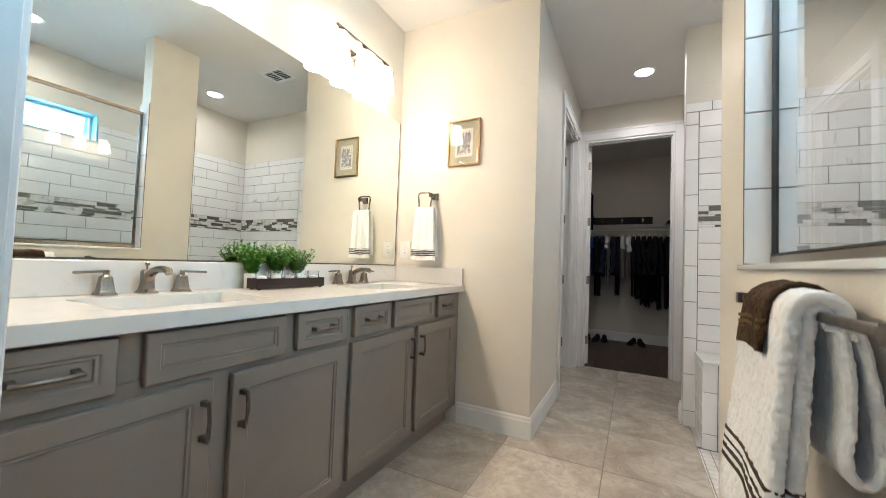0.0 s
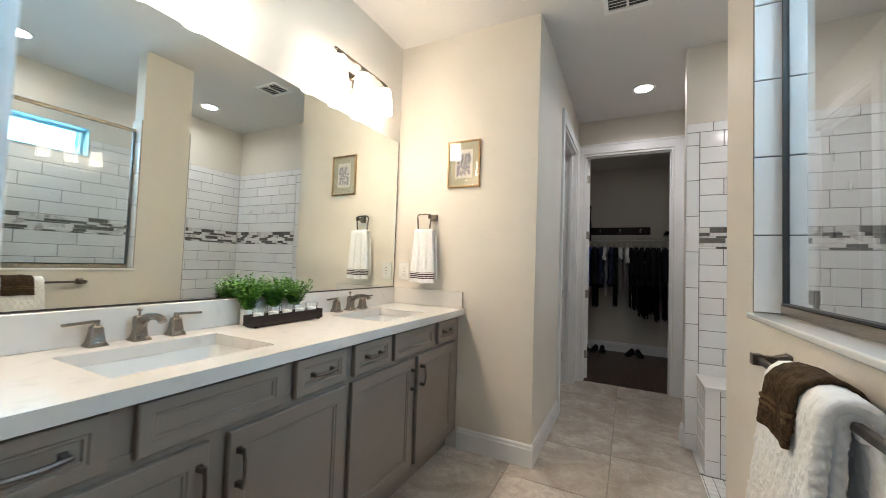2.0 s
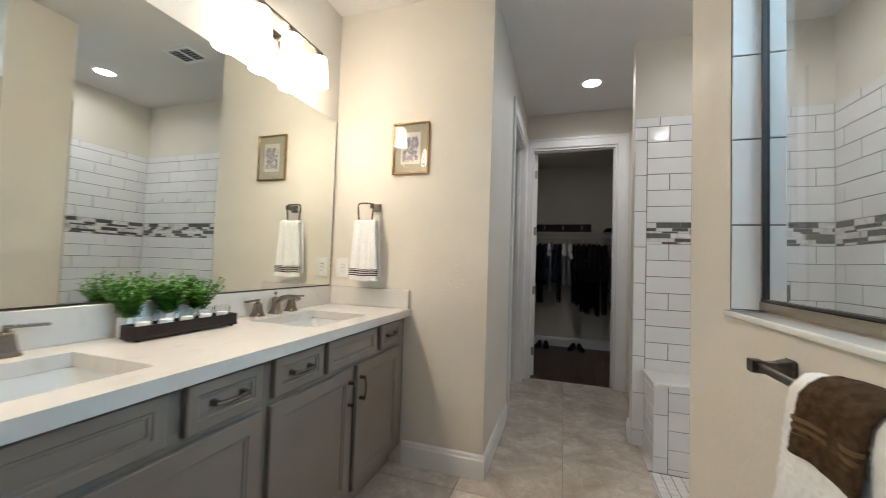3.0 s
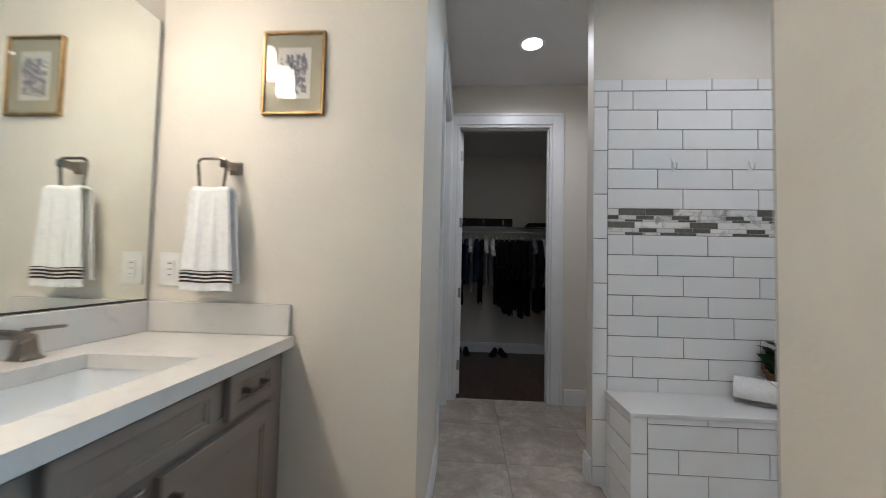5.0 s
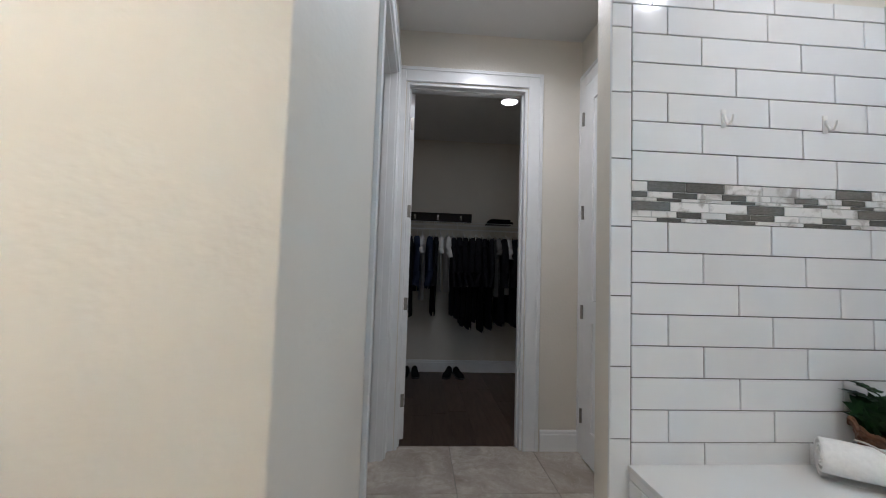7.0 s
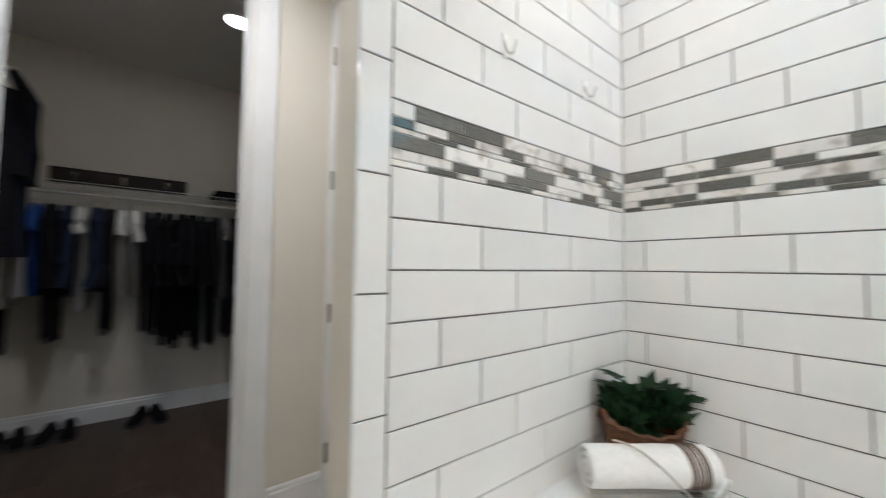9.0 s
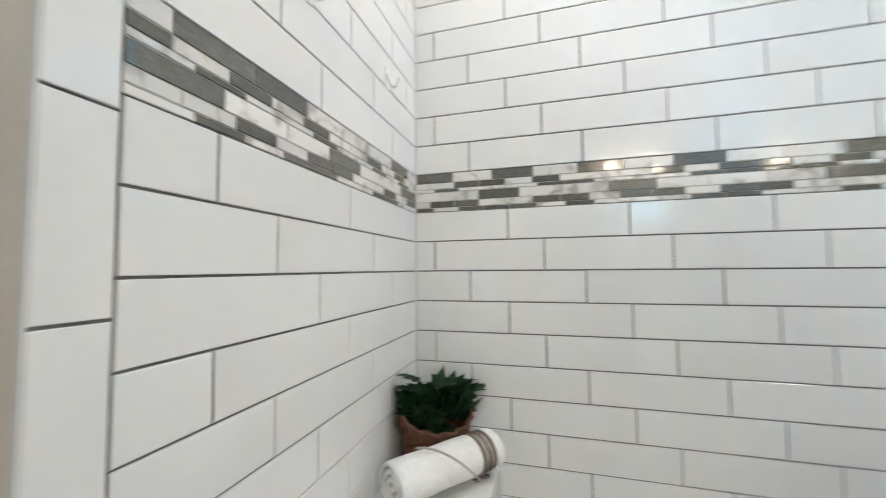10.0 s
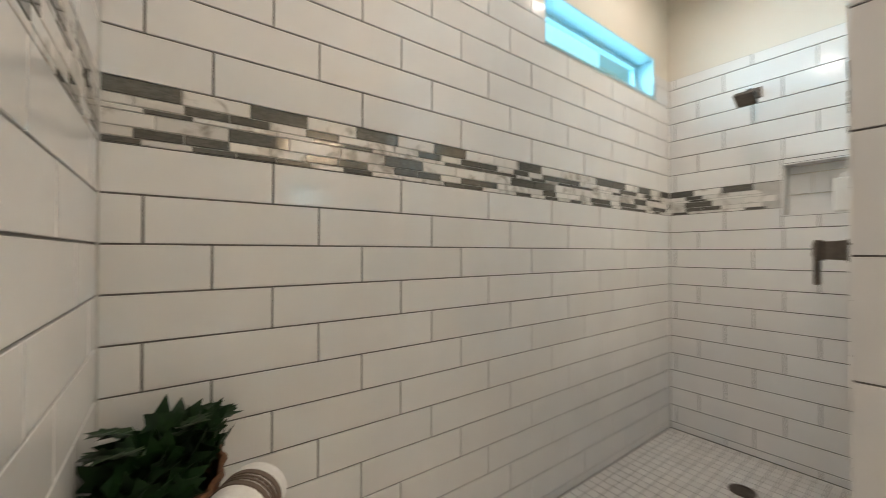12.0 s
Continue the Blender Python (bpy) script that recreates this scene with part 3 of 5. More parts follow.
part("backsplash", bm, M_QUARTZ, worktop)
bm = box(bmesh.new(), (X_MIRROR + 0.002, Y_PICTURE - 0.022, COUNTER + 0.0005), (-0.945, Y_PICTURE - 0.002, 1.028), 0.002)
part("side_splash", bm, M_QUARTZ, worktop)


def sink(y0, y1):
    s = thing("sink", pose((SX0 + SX1) / 2, (y0 + y1) / 2, 0.875), "white rectangular undermount porcelain sink in the counter", "sink", "vanity sinks")
    bm = bmesh.new()
    hx, hy = (SX1 - SX0) / 2 + 0.006, (y1 - y0) / 2 + 0.006
    rings = []
    n = 8
    for inset, z, r in ((-0.02, -0.002, 0.03), (0.0, -0.002, 0.03), (0.004, -0.03, 0.035), (0.012, -0.10, 0.05), (0.03, -0.135, 0.06), (0.075, -0.148, 0.05)):
        ring = []
        ax, ay = hx - inset, hy - inset
        for cx, cy, a0 in ((ax - r, ay - r, 0), (-ax + r, ay - r, 90), (-ax + r, -ay + r, 180), (ax - r, -ay + r, 270)):
            for k in range(n):
                a = radians(a0 + 90 * k / (n - 1))
                ring.append(bm.verts.new((cx + r * math.cos(a), cy + r * math.sin(a), z)))
        rings.append(ring)
    for a, b in zip(rings, rings[1:]):
        for k in range(len(a)):
            bm.faces.new((a[k], a[(k + 1) % len(a)], b[(k + 1) % len(a)], b[k]))
    bm.faces.new(rings[-1])
    part("basin", bm, M_PORCELAIN, s, soft=True)
    bm = lathe(bmesh.new(), [(0.022, -0.147), (0.022, -0.144), (0.015, -0.143), (0.013, -0.146)], 20)
    part("drain", bm, M_NICKEL, s, "brushed nickel drain", soft=True)


def faucet(y):
    """A widespread tap: spout with lift rod and two lever handles on flared square bases."""
    f = thing("faucet", pose(-1.440, y, COUNTER), "brushed nickel widespread faucet with two lever handles", "faucet", "vanity faucets")
    bm = bmesh.new()
    lathe(bm, [(0.027, 0), (0.026, 0.006), (0.019, 0.016), (0.016, 0.04), (0.0165, 0.075), (0.013, 0.084)], square=True)
    bmesh.ops.bevel(bm, geom=list(bm.edges), offset=0.002, segments=1, affect="EDGES")
    pts = [(0.0, 0, 0.040), (0.014, 0, 0.064), (0.036, 0, 0.080), (0.070, 0, 0.088), (0.106, 0, 0.089), (0.130, 0, 0.086), (0.137, 0, 0.076)]
    tube(bm, pts, [0.016, 0.0165, 0.0145, 0.0125, 0.0115, 0.0125, 0.0125], 8)
    part("spout", bm, M_NICKEL, f, soft=True)
    bm = lathe(bmesh.new(), [(0.003, 0.08), (0.003, 0.098), (0.0075, 0.100), (0.008, 0.106), (0.004, 0.110)], 12)
    part("lift_rod", bm, M_NICKEL, f, soft=True, m=pose(-0.006, 0, 0))
    for s in (-1, 1):
        bm = bmesh.new()
        lathe(bm, [(0.026, 0), (0.0255, 0.005), (0.020, 0.014), (0.0145, 0.055), (0.015, 0.060), (0.010, 0.066)], square=True)
        bmesh.ops.bevel(bm, geom=list(bm.edges), offset=0.002, segments=1, affect="EDGES")
        lathe(bm, [(0.009, 0.066), (0.008, 0.070), (0.009, 0.074)], 12)
        h = part("handle_base", bm, M_NICKEL, f, soft=True, m=pose(-0.004, s * 0.115, 0))
        bm = bmesh.new()
        box(bm, (-0.0075, min(-0.010 * s, 0.082 * s), 0.0735), (0.0075, max(-0.010 * s, 0.082 * s), 0.0825), 0.003, 2)
        part("lever", bm, M_NICKEL, h, soft=True, m=pose(0, 0, 0, -2 * s, 0, -7 * s))


for y0, y1 in SINKS:
    sink(y0, y1)
faucet(0.737)
faucet(1.810)

# mirror, with a thin dark edge
bm = box(bmesh.new(), (X_MIRROR + 0.002, 0.205, 1.034), (X_MIRROR + 0.008, 2.338, 2.098), 0.0015)
mirror = solid("vanity_mirror", bm, M_MIRROR, "wide frameless wall mirror above the vanity backsplash", "mirror")
bm = bmesh.new()
box(bm, (X_MIRROR + 0.002, 0.205, 1.0295), (X_MIRROR + 0.011, 2.341, 1.0335))
box(bm, (X_MIRROR + 0.002, 2.3385, 1.0335), (X_MIRROR + 0.009, 2.3415, 2.098))
part("edge_strip", bm, M_BLACK, mirror, "dark mirror edge")


def vanity_light(yc):
    """A three-shade bar light above the mirror."""
    v = thing("vanity_light", pose(X_MIRROR, yc, 2.30), "brushed nickel three-shade vanity light with lit frosted glass", "wall lamp", "vanity lights")
    bm = box(bmesh.new(), (0.001, -0.06, -0.055), (0.022, 0.06, 0.055), 0.004, 2)
    part("backplate", bm, M_NICKEL, v, soft=True)
    bm = bmesh.new()
    tube(bm, [(0.02, 0, 0.02), (0.06, 0, 0.045), (0.105, 0, 0.068)], 0.008, 10)
    part("arm", bm, M_NICKEL, v, soft=True)
    bm = box(bmesh.new(), (0.098, -0.245, 0.062), (0.112, 0.245, 0.076), 0.003, 1)
    part("bar", bm, M_NICKEL, v, soft=True)
    for dy in (-0.212, 0.0, 0.212):
        bm = lathe(bmesh.new(), [(0.012, 0.062), (0.014, 0.05), (0.027, 0.045), (0.028, 0.030), (0.024, 0.028)], 20)
        part("socket_cup", bm, M_NICKEL, v, soft=True, m=pose(0.105, dy, 0))
        bm = bmesh.new()
        n = 24
        prof = [(0.030, 0.032), (0.042, 0.028), (0.047, 0.0), (0.053, -0.06), (0.058, -0.125), (0.055, -0.125), (0.050, -0.06), (0.044, 0.0), (0.040, 0.024), (0.029, 0.028)]
        rings = [[bm.verts.new((r * math.cos(k * math.tau / n), r * math.sin(k * math.tau / n), z)) for k in range(n)] for r, z in prof]
        for a, b in zip(rings, rings[1:] + rings[:1]):
            for k in range(n):
                bm.faces.new((a[k], a[(k + 1) % n], b[(k + 1) % n], b[k]))
        lamp("bulb", "AREA", pose(X_MIRROR + 0.105, yc + dy, 2.30 - 0.085), BULB_WATTS, BULB_COLOR, 0.085)
        part("shade", bm, M_SHADE, v, "lit frosted glass shade", soft=True, m=pose(0.105, dy, 0))


vanity_light(0.73)
vanity_light(1.787)

# outlet, picture, towel ring on the picture wall
plate = thing("light_switch_plate", pose(-1.420, Y_PICTURE, 1.147), "white wall plate with switches beside the mirror", "switch")
bm = box(bmesh.new(), (-0.043, -0.006, -0.062), (0.043, 0, 0.062), 0.003, 2)
part("plate", bm, M_PLASTIC, plate, soft=True)
bm = box(bmesh.new(), (-0.017, -0.010, -0.034), (0.017, -0.0055, 0.034), 0.0015)
part("rocker", bm, M_PLASTIC, plate)
# dark bars, slightly proud, painted for the shade inside the slots
bm = bmesh.new()
for z in (-0.022, 0.0, 0.022):
    box(bm, (-0.007, -0.0108, z - 0.0015), (0.007, -0.0098, z + 0.0015))
part("slot", bm, M_SLOT, plate)

pic = thing("framed_print", pose(-0.970, Y_PICTURE, 1.895), "small framed print with olive mat in a thin gold frame", "picture")
hw, hh = 0.120, 0.160
bm = bmesh.new()
for a, b in (((-hw, -0.018, -hh), (-hw + 0.011, 0, hh)), ((hw - 0.011, -0.018, -hh), (hw, 0, hh)), ((-hw + 0.011, -0.018, -hh), (hw - 0.011, 0, -hh + 0.011)), ((-hw + 0.011, -0.018, hh - 0.011), (hw - 0.011, 0, hh))):
    box(bm, a, b, 0.002)
part("frame", bm, M_GOLD, pic, "thin gold frame")
bm = box(bmesh.new(), (-hw + 0.011, -0.007, -hh + 0.011), (hw - 0.011, -0.001, hh - 0.011))
part("mat_board", bm, M_MAT, pic, "olive mat board")
bm = box(bmesh.new(), (-0.064, -0.0085, -0.098), (0.064, -0.0072, 0.098))
part("print", bm, M_PAPER, pic, "pale paper with a faded city drawing")
bm = bmesh.new()
rnd = random.Random(4)
for i in range(110):
    x, z = rnd.uniform(-0.054, 0.042), rnd.uniform(-0.086, 0.054)
    w, h = rnd.uniform(0.003, 0.012), rnd.uniform(0.006, 0.028)
    box(bm, (x, -0.0092 - i * 0.00002, z), (x + w, -0.0086, z + h))
part("drawing", bm, M_INK, pic, "dark faded drawing of houses")
bm = box(bmesh.new(), (-hw + 0.011, -0.0135, -hh + 0.011), (hw - 0.011, -0.0115, hh - 0.011))
g = part("glazing", bm, M_CLEAR, pic, "clear picture glass")
g.visible_shadow = False


def cloth(path, width_fn, u0, u1, thick, folds=0, seed=0, nu=24, ruffle=0.0, at=None, puff=0.0, cell=0.016, rim=0.07, fluff=0.0):
    """A draped cloth: path is the side profile as (depth, height) points, spread between u0 and u1 along local x."""
    bm = bmesh.new()
    rn = random.Random(seed)
    ph = [rn.uniform(0, 6.28) for _ in range(4)]
    ring = []
    n = len(path)
    run = [0.0]
    for p, q in zip(path, path[1:]):
        run.append(run[-1] + math.dist(p, q))
    out = []
    for side in (0, 1):
        grid = []
        for i, (d, z) in enumerate(path):
            a = path[max(i - 1, 0)]
            b = path[min(i + 1, n - 1)]
            nx, nz = -(b[1] - a[1]), (b[0] - a[0])
            ln = math.hypot(nx, nz) or 1.0
            off = (thick / 2) * (1 if side == 0 else -1)
            row = []
            for k in range(nu + 1):
                f = k / nu
                c = (u0 + u1) / 2
                wd = width_fn(i / (n - 1)) * (u1 - u0)
                u = c + (f - 0.5) * wd
                step = i if at is None else at
                amp = ruffle * (1.0 if at is not None else min(1.0, abs(i - n / 2) / (n / 2) * 1.6))
                wav = amp * (math.sin(f * math.tau * folds + ph[0]) + 0.5 * math.sin(f * math.tau * folds * 1.9 + ph[1] + step * 0.05))
                e = max(0.0, abs(f - 0.5) * 2 - 1.0 + rim) / rim
                edge = max(0.12, math.sqrt(max(0.0, 1.0 - e * e)))
                o = off * edge
                if puff:
                    lift = abs(math.sin(math.pi * (u + run[i] * 0.5) / cell) * math.sin(math.pi * (u - run[i] * 0.5) / cell)) ** 0.5
                    o += math.copysign(puff * lift, off)
                if fluff:
                    spot = Vector((u, run[i], 0.3 * side)) * 95
                    o += math.copysign(fluff * (noise.noise(spot) + 0.5 * noise.noise(spot * 2.3)), off)
                    u += (1.6 * fluff if e > 0 else 0.0) * noise.noise(Vector((side * 3.0 + f, run[i] * 90, 1.7)))
                row.append(bm.verts.new((u, d + nx / ln * o + wav, z + nz / ln * o + 0.002 * math.sin(f * 9 + ph[2]))))
            grid.append(row)
        out.append(grid)
    g0, g1 = out
    for i in range(n - 1):
        for k in range(nu):
            bm.faces.new((g0[i][k], g0[i][k + 1], g0[i + 1][k + 1], g0[i + 1][k]))
            bm.faces.new((g1[i][k], g1[i + 1][k], g1[i + 1][k + 1], g1[i][k + 1]))
        for k in (0, nu):
            bm.faces.new((g0[i][k], g0[i + 1][k], g1[i + 1][k], g1[i][k]))
    for i in (0, n - 1):
        for k in range(nu):
            bm.faces.new((g0[i][k], g0[i][k + 1], g1[i][k + 1], g1[i][k]))
    return bm


def hang(front, back, top_z, gap, low_f, low_b, steps=14, lean=0.0):
    """Side profile of a cloth hung over a bar: up the back, over, down the front."""
    pts = [(back, low_b + (top_z - gap - low_b) * i / steps) for i in range(steps + 1)]
    c, r = (front + back) / 2, (back - front) / 2
    pts += [(c + r * math.cos(a), top_z - gap + gap * math.sin(a)) for a in [math.pi * k / 8 for k in range(1, 8)]]
    pts += [(front + lean * i / steps, top_z - gap - (top_z - gap - low_f) * i / steps) for i in range(steps + 1)]
    return pts


ring = thing("towel_ring", pose(-1.182, Y_PICTURE, 1.53), "brushed nickel square towel ring on the wall", "towel ring")
bm = lathe(bmesh.new(), [(0.024, 0), (0.024, 0.006), (0.015, 0.018), (0.011, 0.066), (0.013, 0.070), (0.013, 0.078)], square=True)
part("post", bm, M_NICKEL, ring, soft=False, m=pose(0, 0, 0, 90, 0, 0))
bm = bmesh.new()
rr, loop = 0.02, []
for cx, cz, a0 in ((0.0, -0.018, 0), (-0.068, -0.018, 90), (-0.060, -0.095, 180), (-0.008, -0.095, 270)):
    for k in range(5):
        a = radians(a0 + 22.5 * k)
        loop.append((cx + rr * math.cos(a), -0.070, cz + rr * math.sin(a)))
tube(bm, loop, 0.0055, 8, closed=True)
part("ring", bm, M_NICKEL, ring, soft=True, m=pose(-0.012, 0, 0.018))
ht = thing("hand_towel", pose(-1.217, Y_PICTURE - 0.070, 0), "white terry hand towel with dark brown stripes on the ring", "towel")
prof = hang(-0.022, 0.020, 1.440, 0.014, 1.077, 1.10)
bm = cloth(prof, lambda f: 0.70 + 0.34 * abs(f - 0.5) * 2, -0.095, 0.095, 0.012, folds=3, seed=2, nu=30, ruffle=0.0035)
part("cloth", bm, M_TERRY, ht, soft=True)
for z in (1.108, 1.121, 1.134, 1.145):
    t = 0.0035 if z < 1.14 else 0.0015
    pr = [(-0.0225, z - t), (-0.0225, z), (-0.0225, z + t)]
    bm = cloth(pr, lambda f: 1.03, -0.095, 0.095, 0.0150, folds=3, seed=2, nu=30, ruffle=0.0035, at=22 + 14 * (1.426 - z) / 0.349)
    part("stripe", bm, M_STRIPE, ht, "dark brown woven stripe")

# ---- tray, votive candles and small plants on the counter ----
tray = thing("candle_tray", pose(-1.3695, 1.284, COUNTER), "long espresso wooden tray on the counter", "tray")
bm = bmesh.new()
TW, TL, TH = 0.0355, 0.192, 0.050
box(bm, (-TW, -TL, 0.006), (TW, TL, 0.014))
for p, q in (((-TW, -TL, 0.014), (-TW + 0.004, TL, TH)), ((TW - 0.004, -TL, 0.014), (TW, TL, TH)), ((-TW + 0.004, -TL, 0.014), (TW - 0.004, -TL + 0.005, TH)), ((-TW + 0.004, TL - 0.005, 0.014), (TW - 0.004, TL, TH))):
    box(bm, p, q, 0.001)
part("tray_body", bm, M_TRAY, tray)
for x in (-0.025, 0.025):
    for y in (-0.175, 0.175):
        bm = lathe(bmesh.new(), [(0.006, 0.0), (0.008, 0.003), (0.007, 0.0065)], 12)
        part("foot", bm, M_TRAY, tray, soft=True, m=pose(x, y, 0))


def votive(m):
    v = thing("votive_candle", m, "white tealight in a clear glass cup on the tray", "candle", "votive candles")
    bm = bmesh.new()
    n = 20
    prof = [(0.004, 0.002), (0.021, 0.0), (0.0235, 0.004), (0.0275, 0.070), (0.026, 0.070), (0.0215, 0.026), (0.004, 0.024)]
    rings = [[bm.verts.new((r * math.cos(k * math.tau / n), r * math.sin(k * math.tau / n), z)) for k in range(n)] for r, z in prof]
    for a, b in zip(rings, rings[1:] + rings[:1]):
        for k in range(n):
            bm.faces.new((a[k], a[(k + 1) % n], b[(k + 1) % n], b[k]))
    c = part("cup", bm, M_CUP, v, "clear glass cup", soft=True)
    c.visible_shadow = False
    bm = lathe(bmesh.new(), [(0.016, 0.0265), (0.0195, 0.028), (0.0205, 0.044), (0.013, 0.046), (0.0018, 0.045), (0.0015, 0.054), (0.0004, 0.055)], 20)
    part("tealight", bm, M_WAX, v, "white wax tealight", soft=True)
    return v


first = votive(pose(-1.366, 1.136, COUNTER + 0.014))
for i in range(1, 5):
    copy_thing(first, pose(-1.366, 1.136 + 0.074 * i, COUNTER + 0.014))


def leaf(bm, base, direction, up, length, width, curl=0.25):
    """One pointed leaf of six quads' worth of faces, folded along its midrib."""
    d = direction.normalized()
    s = d.cross(up)
    s = s.normalized() if s.length > 1e-4 else Vector((1, 0, 0))
    n = s.cross(d)
    rows = []
    for f, w in ((0.0, 0.12), (0.35, 1.0), (0.7, 0.75)):
        c = base + d * (length * f) - n * (curl * length * f * f)
        rows.append((bm.verts.new(c - s * width * w / 2 + n * width * 0.12), bm.verts.new(c), bm.verts.new(c + s * width * w / 2 + n * width * 0.12)))
    tip = bm.verts.new(base + d * length - n * curl * length)
    for a, b in zip(rows, rows[1:]):
        bm.faces.new((a[0], a[1], b[1], b[0]))
        bm.faces.new((a[1], a[2], b[2], b[1]))
    bm.faces.new((rows[-1][0], rows[-1][1], tip))
    bm.faces.new((rows[-1][1], rows[-1][2], tip))


def small_plant(m, seed):
    p = thing("potted_plant", m, "small bright green artificial plant in a square white pot", "plant", "counter plants")
    bm = bmesh.new()
    lathe(bm, [(0.0225, 0.0), (0.0235, 0.068), (0.0215, 0.068), (0.020, 0.058)], square=True)
    part("pot", bm, M_PORCELAIN, p, "square white ceramic pot")
    rn = random.Random(seed)
    bm = bmesh.new()
    stems = bmesh.new()
    for i in range(40):
        a = rn.uniform(0, math.tau)
        lean = 0.72 * rn.random() ** 0.8
        d = Vector((math.cos(a) * lean * 0.8 + 0.05, math.sin(a) * lean, 1.0)).normalized()
        ln = rn.uniform(0.090, 0.150) * (1.10 - 0.42 * lean)
        base = Vector((rn.uniform(-0.015, 0.015), rn.uniform(-0.015, 0.015), 0.066))
        bend = Vector((math.cos(a), math.sin(a), -0.2)) * 0.16 * ln
        tube(stems, [base, base + d * ln * 0.5 + bend * 0.25, base + d * ln + bend], 0.0010, 4)
        for k in range(20):
            f = 0.02 + 0.98 * k / 19
            c = base + d * ln * f + bend * f * f
            b = k * 2.4 + rn.uniform(-0.4, 0.4)
            out_dir = (Vector((math.cos(b), math.sin(b), 0.35)) + d * 0.55).normalized()
            leaf(bm, c, out_dir, Vector((0, 0, 1)), rn.uniform(0.021, 0.033) * (1.15 - 0.5 * f), rn.uniform(0.0085, 0.0130), 0.25)
    part("stalk", stems, M_LEAF, p)
    part("foliage", bm, M_LEAF, p, "dense small bright green leaves")
    return p


for i, y in enumerate((1.138, 1.262, 1.386)):
    small_plant(pose(-1.4355, y, COUNTER, 0, 0, 90 * i), 11 + i)

# ---- half wall: sill, framed glass, towel bar ----
bm = box(bmesh.new(), (X_HALF - 0.016, Y_ENTRY + 0.001, SILL), (X_HALF_IN + 0.008, Y_GLASS_END + 0.0, SILL + 0.017), 0.005, 3)
solid("half_wall_sill", bm, M_PORCELAIN, "white rounded stone sill on the half wall", kind="structure", soft=True)
GX, GTOP = 0.478, 2.19
panel = thing("shower_glass_panel", pose(GX, 0.205, SILL + 0.017), "clear fixed shower glass in a nickel frame", "shower screen")
gl, gh = Y_GLASS_END - 0.012 - 0.205, GTOP - SILL - 0.017
for a, b in (((-0.013, 0, 0), (0.013, gl, 0.030)), ((-0.013, 0, gh - 0.024), (0.013, gl, gh)), ((-0.010, gl - 0.010, 0.030), (0.010, gl, gh - 0.024)), ((-0.013, 0, 0.030), (0.013, 0.022, gh - 0.024))):
    part("frame_rail", box(bmesh.new(), a, b, 0.002), M_CHAMPAGNE, panel, "champagne nickel frame rail")
bm = bmesh.new()
for a, b in (((-0.0135, 0.022, 0.0305), (0.0135, gl - 0.0105, 0.036)), ((-0.0105, gl - 0.015, 0.036), (0.0105, gl - 0.0102, gh - 0.0245))):
    box(bm, a, b)
part("gasket", bm, M_BLACK, panel, "black glazing gasket")
g = part("pane", box(bmesh.new(), (-0.003, 0.021, 0.031), (0.003, gl - 0.009, gh - 0.023)), M_PANE, panel, "clear glass pane")
g.visible_shadow = False

BARZ, BARX = 1.0, 0.338
bar = thing("towel_bar", pose(X_HALF, 0.955, BARZ), "dark bronze square towel bar on the half wall", "towel bar")
for y in (-0.345, 0.295):
    bm = bmesh.new()
    box(bm, (-0.010, y - 0.020, -0.020), (0, y + 0.020, 0.020), 0.004, 1)
    lathe(bm, [(0.017, 0.010), (0.011, 0.03), (0.010, 0.048), (0.013, 0.055), (0.013, 0.076)], square=True)
    for v in bm.verts:
        if not v.tag and abs(v.co.z) > 0.0 and v.co.z >= 0.0099 and abs(v.co.x) < 0.02 and abs(v.co.y) < 0.02:
            x, yy, z = v.co
            v.co = (-z, y + yy, x)
            v.tag = True
    part("post", bm, M_BRONZE, bar)
part("rail", box(bmesh.new(), (-0.068, -0.370, -0.007), (-0.055, 0.318, 0.007), 0.002), M_BRONZE, bar)

bt = thing("bath_towel", pose(BARX, 0.915, 0, 0, 0, 90), "white quilted bath towel with brown stripes folded over the towel bar", "towel")


def spread(f):
    """How a hanging cloth widens from the bar downwards."""
    return 0.90 + 0.22 * abs(f - 0.5)


OUTER = hang(0.033, -0.028, BARZ + 0.030, 0.034, 0.600, 0.972, 110, 0.034)
INNER = hang(0.014, -0.012, BARZ + 0.012, 0.018, 0.610, 0.980, 110, 0.026)
part("outer_fold", cloth(OUTER, spread, -0.135, 0.148, 0.019, folds=0.8, seed=7, nu=110, ruffle=0.004, puff=0.0020, cell=0.030, rim=0.10, fluff=0.0034), M_TERRY, bt, soft=True)
part("inner_fold", cloth(INNER, spread, -0.128, 0.138, 0.019, folds=0.7, seed=9, nu=110, ruffle=0.003, puff=0.0020, cell=0.030, rim=0.10, fluff=0.0034), M_TERRY, bt, soft=True)
loop = [(-0.016 - 0.006 * math.sin(math.pi * k / 50), 0.985 - 0.175 * k / 50) for k in range(51)]
loop += [(-0.0335 + 0.0175 * math.cos(g), 0.810 - 0.034 * math.sin(g)) for g in [math.pi * k / 12 for k in range(1, 12)]]
loop += [(-0.051 + 0.018 * (k / 50) ** 2, 0.810 + 0.175 * k / 50) for k in range(51)]
part("back_fold", cloth(loop, lambda f: 0.94 + 0.08 * math.sin(math.pi * f), -0.145, 0.110, 0.013, folds=0.8, seed=5, nu=80, ruffle=0.0, puff=0.0008, cell=0.030, rim=0.08, fluff=0.0026), M_TERRY, bt, soft=True)
